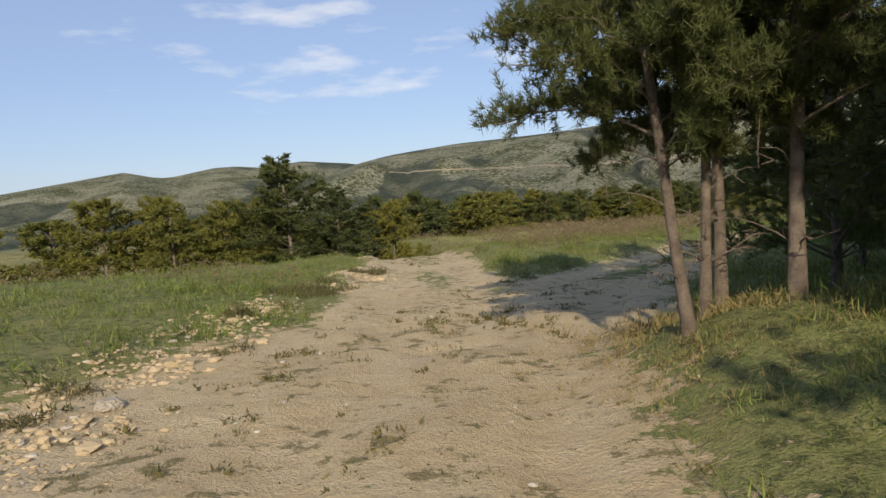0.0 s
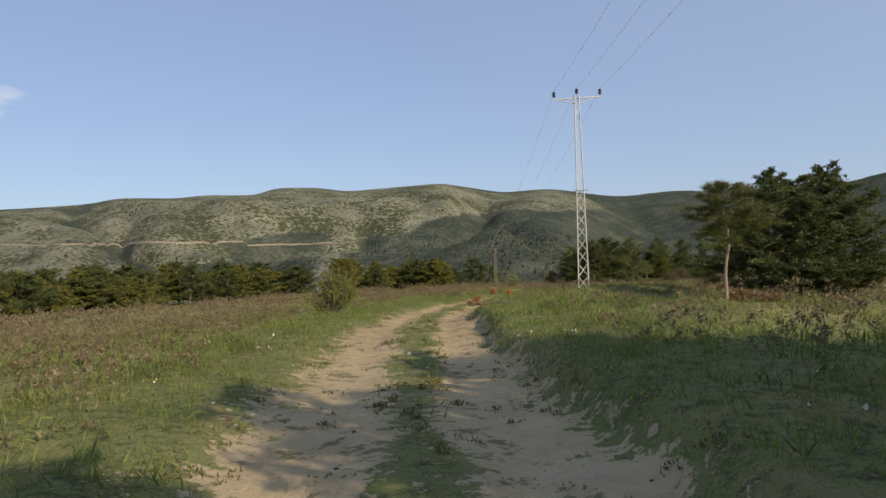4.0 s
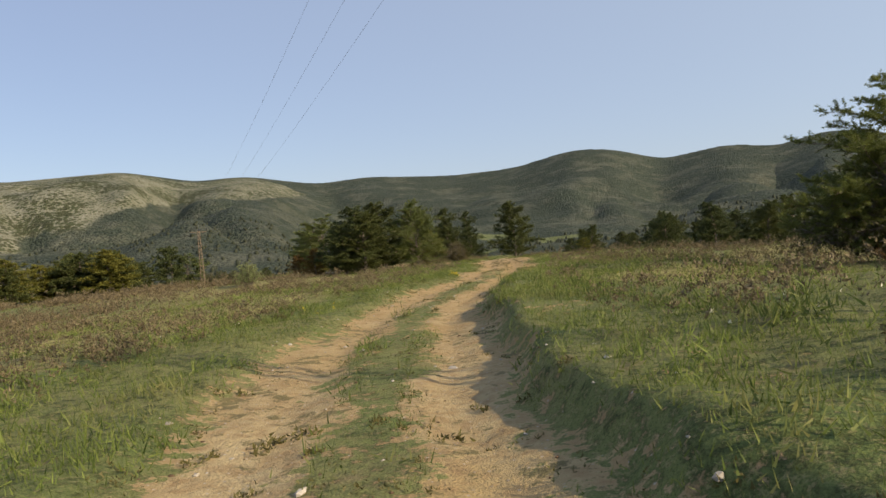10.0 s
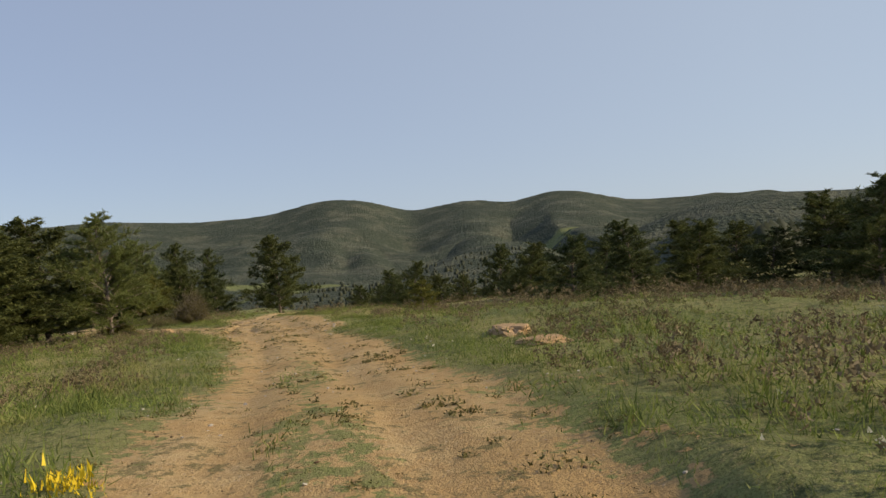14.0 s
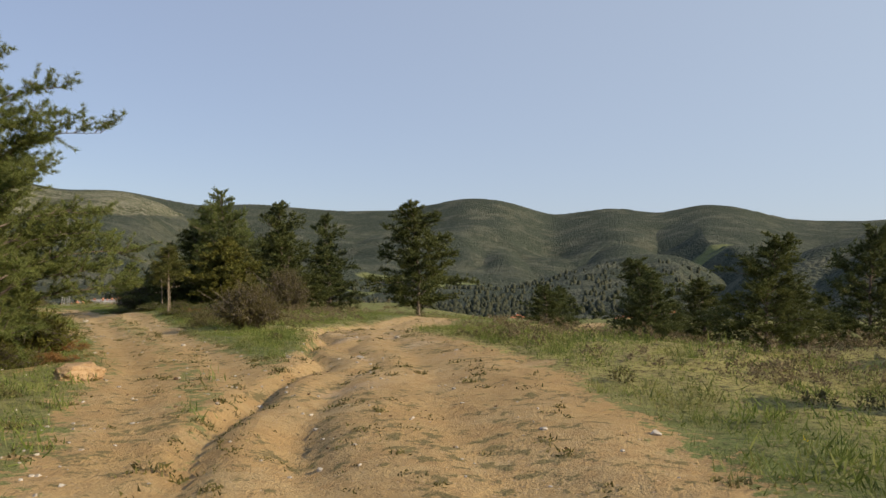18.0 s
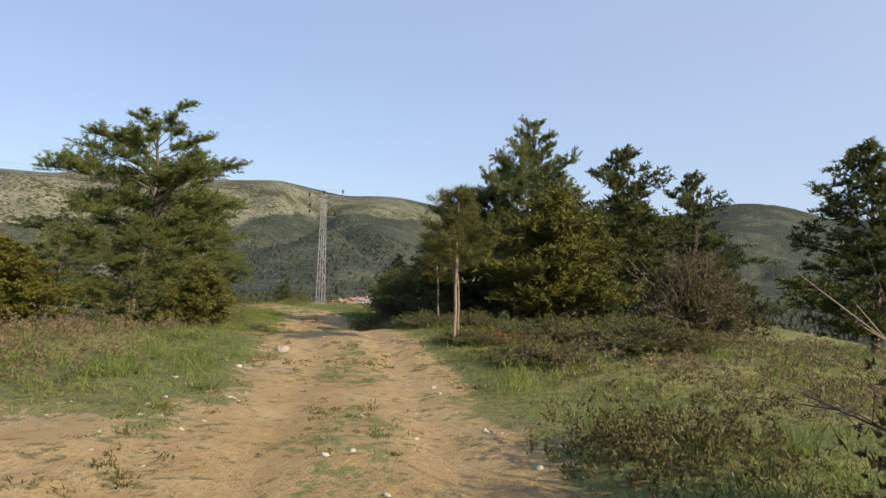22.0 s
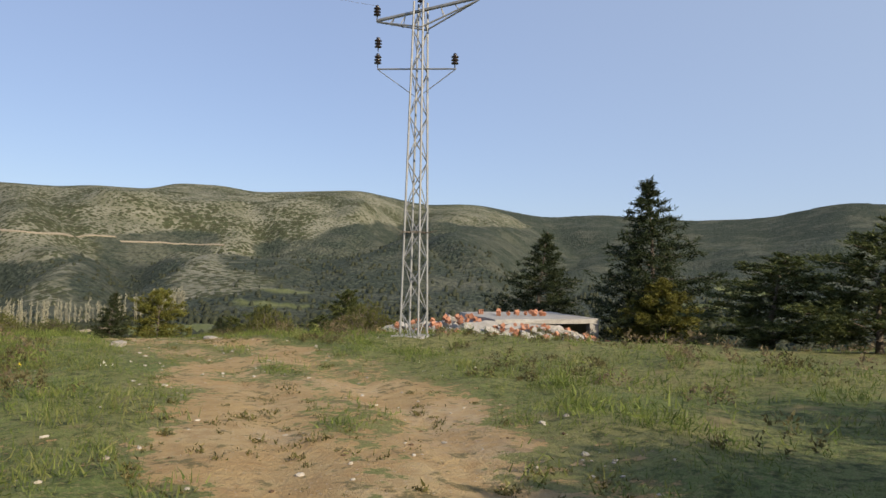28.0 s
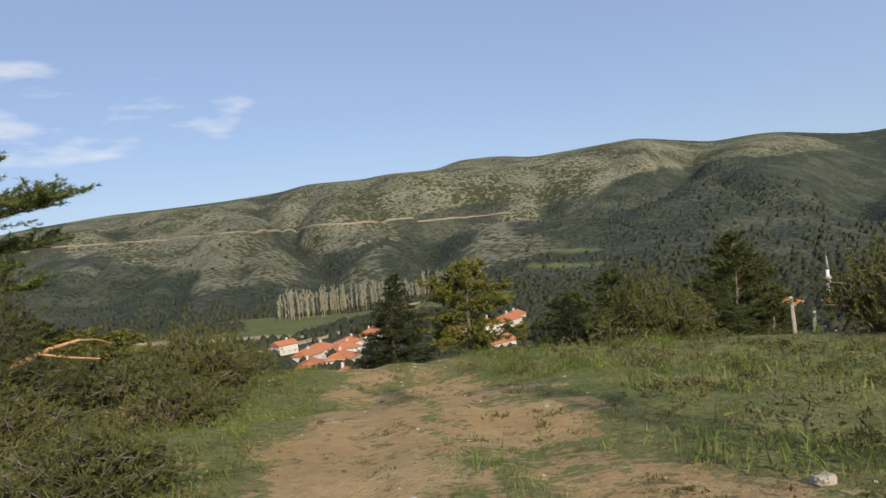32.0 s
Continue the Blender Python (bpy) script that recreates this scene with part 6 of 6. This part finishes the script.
# the worn bank beside the start: clods, stones and weeds
n = 3000
y = gr.uniform(-2, 17, n)
x = -2.2 - 0.9 * gr.random(n) + gr.normal(0, 0.28, n) + 1.3 * smooth(9, 16, y)
keep = rough(x, y, 0.8, 73) > -0.35
pebbles("bank_clods", "clods of tan earth along the worn bank", x[keep], y[keep], 0.02, MAT_TANCLOD)
keep = (gr.random(n) < 0.14) & (rough(x, y, 1.1, 75) > -0.1)
pebbles("bank_stones", "pale stones lying on the worn bank", x[keep], y[keep], 0.018, MAT_STONE)
keep = rough(x, y, 0.5, 77) > 0.5
cx, cy = np.repeat(x[keep], 8) + gr.normal(0, 0.1, keep.sum() * 8), np.repeat(y[keep], 8) + gr.normal(0, 0.1, keep.sum() * 8)
tufted("bank_weeds", "leafy grey-green weeds on the worn bank", cx, cy, MAT_SHRUB, 7, 0.07, 0.008, 1.2, 0.5, category="weeds")
n = 900
x, y = 2.1 + gr.normal(0, 0.55, n), 5.6 + gr.normal(0, 1.0, n)
tufted("dry_tussocks", "straw-coloured grass round the pine feet", x, y, MAT_DRY, 12, 0.08, 0.005, 1.0, 0.5, category="grass")

# ---------------------------------------------------------------- woods in the valley
fr = np.random.default_rng(41)
n = 110000
az = np.radians(fr.uniform(-14, 122, n))
r = 100 + 1000 * fr.random(n) ** 1.1
x, y = HUB[0] + r * np.sin(az), HUB[1] + r * np.cos(az)
z = base_height(x, y)
village = np.exp(-((x - 205) / 75) ** 2 - ((y - 370) / 55) ** 2) + np.exp(-((x - 540) / 90) ** 2 - ((y - 100) / 60) ** 2)
dense = np.maximum(woodland(x, y, z), 0.06) * (1 - 0.93 * smooth(430, 640, r)) * (1 - np.clip(village * 1.4, 0, 0.97)) * (1 - np.clip(meadows(x, y) * 1.2, 0, 1))
keep = (along(MAIN[::4], x, y)[0] > 95) & ((az < 1.66) | (r < 330)) & (fr.random(n) < dense * 0.75) & (rough(x, y, 26, 47) > -0.6)
x, y, z, r = x[keep], y[keep], z[keep], r[keep]
n = len(x)
sides = 4
ang = np.linspace(0, 2 * np.pi, sides, endpoint=False)[None, :] + fr.uniform(0, 6.28, (n, 1))
pines = smooth(40, 62, np.degrees(np.arctan2(x - HUB[0], y - HUB[1])))
tall = fr.uniform(2.0, 4.2, n) * (1 + 0.5 * pines)
wide = tall * fr.uniform(0.5, 0.8, n) * (1 - 0.3 * pines)
ring = lambda k, h: np.stack([x[:, None] + wide[:, None] * k * np.cos(ang + k) * fr.uniform(0.7, 1.25, (n, sides)), y[:, None] + wide[:, None] * k * np.sin(ang + k) * fr.uniform(0.7, 1.25, (n, sides)),
                              np.repeat((z + tall * h)[:, None], sides, 1) + fr.normal(0, 0.25, (n, sides))], 2)
tip = np.stack([x + fr.normal(0, 0.15, n), y + fr.normal(0, 0.15, n), z + tall], 1)[:, None, :]
v = np.concatenate([ring(0.95, -0.05), ring(0.85, 0.6), tip], 1)
tri = []
for lvl in (0,):
    for k in range(sides):
        a, b = lvl * sides + k, lvl * sides + (k + 1) % sides
        tri += [(a, b, b + sides), (a, b + sides, a + sides)]
for k in range(sides):
    tri.append((sides + k, sides + (k + 1) % sides, 2 * sides))
f = np.array(tri)[None] + (np.arange(n) * (2 * sides + 1))[:, None, None]
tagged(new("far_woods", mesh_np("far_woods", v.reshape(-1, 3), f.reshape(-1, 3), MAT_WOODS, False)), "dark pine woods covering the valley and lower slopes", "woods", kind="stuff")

# rows of bare poplars along the stream
pr = np.random.default_rng(43)
row = np.array([(205, 520), (222, 531), (250, 548), (280, 563), (310, 560), (332, 552), (352, 556)], float)
cent, dirs, runs = [], [], []
for i in range(150):
    u = pr.uniform(0, len(row) - 1.001)
    k = int(u)
    q = row[k] + (row[k + 1] - row[k]) * (u - k) + pr.normal(0, 3.5, 2)
    zz = float(base_height(q[0], q[1])[0])
    h = pr.uniform(11, 19)
    runs.append((np.array([(q[0], q[1], zz - 0.3), (q[0], q[1], zz + h)]), [0.18, 0.03], 4))
    for w in np.linspace(0.2, 1.0, 16):
        cent.append((q[0] + pr.normal(0, 0.35), q[1] + pr.normal(0, 0.35), zz + h * w * 0.93))
        dirs.append((0, 0, 1.0))
tagged(new("poplar_rows", tubes_mesh("poplar_rows", runs, MAT_POPLAR)), "pale bare poplars in rows along a stream", "poplars", kind="stuff")
v, f = sprays(pr, np.array(cent), np.array(dirs), 7, 1.7, 0.13, 0.45, 0.5)
tagged(new("poplar_twigs", mesh_np("poplar_twigs", v, f, MAT_POPLAR)), "pale upright twigs of bare poplars", "poplars", kind="stuff")


# ---------------------------------------------------------------- the village
def house(x, y, turn, w, d, h, label, hip=False):
    t = thing("house", label, "house", pose(x, y, float(base_height(x, y)[0]) - 1.4, 0, 0, turn), "village houses")
    bm = bmesh.new()
    bmesh.ops.create_cube(bm, size=1)
    bmesh.ops.scale(bm, verts=bm.verts, vec=(w, d, h + 0.6))
    bmesh.ops.translate(bm, verts=bm.verts, vec=(0, 0, h / 2))
    part("wall", from_bm(bm, "wall", MAT_PLASTER), t)
    o, rise = 0.45, d * 0.26
    c = w / 2 + o - (d * 0.5 if hip else 0)
    bm = bmesh.new()
    a = [bm.verts.new(p) for p in ((-w / 2 - o, -d / 2 - o, h), (w / 2 + o, -d / 2 - o, h), (w / 2 + o, d / 2 + o, h), (-w / 2 - o, d / 2 + o, h), (-c, 0, h + rise), (c, 0, h + rise))]
    for q in ((0, 1, 5, 4), (2, 3, 4, 5), (1, 2, 5), (3, 0, 4), (3, 2, 1, 0)):
        bm.faces.new([a[i] for i in q])
    bm.faces.ensure_lookup_table()
    r = bmesh.ops.extrude_face_region(bm, geom=[bm.faces[0], bm.faces[1]])
    bmesh.ops.translate(bm, verts=[g for g in r["geom"] if isinstance(g, bmesh.types.BMVert)], vec=(0, 0, 0.14))
    roof = part("roof", from_bm(bm, "roof", MAT_TILE), t, "red tiled roof")
    part("chimney", chunk(fr, (0.6, 0.6, 1.3), MAT_PLASTER, "chimney", 0.02, 0), roof, "white chimney", pose(w * 0.2, d * 0.12, h + rise + 0.2))
    for sy in (-1, 1):
        for k in (-0.3, 0.0, 0.3):
            win = part("window", bar_mesh((k * w - 0.45, sy * (d / 2 + 0.02), h * 0.58), (k * w + 0.45, sy * (d / 2 + 0.02), h * 0.58), 0.06, 1.15, MAT_PANE, "window"), t)
            part("sill", bar_mesh((k * w - 0.55, sy * (d / 2 + 0.06), h * 0.58 - 0.62), (k * w + 0.55, sy * (d / 2 + 0.06), h * 0.58 - 0.62), 0.12, 0.08, MAT_STONE, "sill"), win)
    return t


for x, y, a, w, d, h, hip in ((177, 384, 20, 8, 6, 5.0, False), (183, 356, 35, 11, 8, 4.5, True), (180, 319, 50, 10, 8, 4.6, True), (168, 275, 55, 10, 8, 3.6, True), (211, 383, 60, 10, 8, 4.5, False),
                              (242, 345, 20, 11, 8, 6, True), (256, 354, 30, 11, 8, 5.6, True), (169, 312, 70, 9, 7, 4.2, False), (189, 346, 15, 9, 7, 4.8, True), (222, 300, 10, 9, 7, 5, False),
                              (176, 344, 40, 8, 6, 4.5, False), (232, 350, 75, 9, 7, 5, True), (197, 366, 25, 9, 7, 4.4, True), (270, 372, 40, 9, 7, 4.6, False), (330, 290, 15, 11, 8, 5, True), (340, 276, 60, 10, 8, 5, False),
                              (230, 230, 40, 9, 7, 5, True), (524, 139, 10, 11, 9, 6, True), (560, 60, 30, 13, 9, 6, False), (540, 74, 70, 10, 8, 6, True), (500, 150, 50, 14, 8, 5, False), (590, 45, 20, 11, 8, 6, True), (470, 128, 5, 9, 7, 5, False)):
    house(x, y, a, w, d, h, "white plastered village house with a red tiled roof", hip)


# the pale road cut across the far hillside
def far_road(name, pts, wide):
    p = np.array(pts, float)
    run = np.concatenate([[0], np.cumsum(np.hypot(*np.diff(p, axis=0).T))])
    s = np.linspace(0, run[-1], 240)
    c = np.stack([np.interp(s, run, p[:, 0]), np.interp(s, run, p[:, 1])], 1)
    for _ in range(6):
        c[1:-1] = (c[:-2] + 2 * c[1:-1] + c[2:]) / 4
    d = np.gradient(c, axis=0)
    d /= np.linalg.norm(d, axis=1)[:, None]
    nrm = np.stack([-d[:, 1], d[:, 0]], 1)
    w = (wide * (0.75 + 0.5 * fr.random(len(c))))[:, None]
    e = [c + nrm * w, c - nrm * w]
    z = [base_height(q[:, 0], q[:, 1]) + 1.0 for q in e]
    v = np.concatenate([np.column_stack([e[0], z[0]]), np.column_stack([e[1], z[1]]), np.column_stack([e[0], z[0] - 1.5]), np.column_stack([e[1], z[1] - 1.5])])
    n = len(c)
    i = np.arange(n - 1)
    f = np.concatenate([np.stack([i, i + 1, i + n + 1, i + n], 1), np.stack([i + 2 * n, i + 2 * n + 1, i + 1, i], 1), np.stack([i + n, i + n + 1, i + 3 * n + 1, i + 3 * n], 1)])
    tagged(new(name, mesh_np(name, v, f, MAT_TRACKFAR)), "pale dirt road across the far slopes", "road", kind="structure")


for first, last, lift in ((-5, 24, 1.9), (24, 31, 1.62)):
    line = []
    for az in np.arange(first, last + 0.01, 0.7):
        a = math.radians(az)
        rr_ = np.arange(900, 1900, 4.0)
        px, py = HUB[0] + rr_ * math.sin(a), HUB[1] + rr_ * math.cos(a)
        hit = base_height(px, py) + 3 > rr_ * math.tan(math.radians(lift - 0.012 * (az - 5)))
        k = int(np.argmax(hit))
        line.append((px[k], py[k]))
    far_road("far_road", line, 1.6)
for line in ([(150, 395), (176, 402), (205, 420), (232, 455), (262, 500), (300, 530)], [(205, 420), (180, 455), (150, 480), (120, 520)], [(232, 455), (250, 462), (275, 455)]):
    far_road("village_lane", line, 2.0)
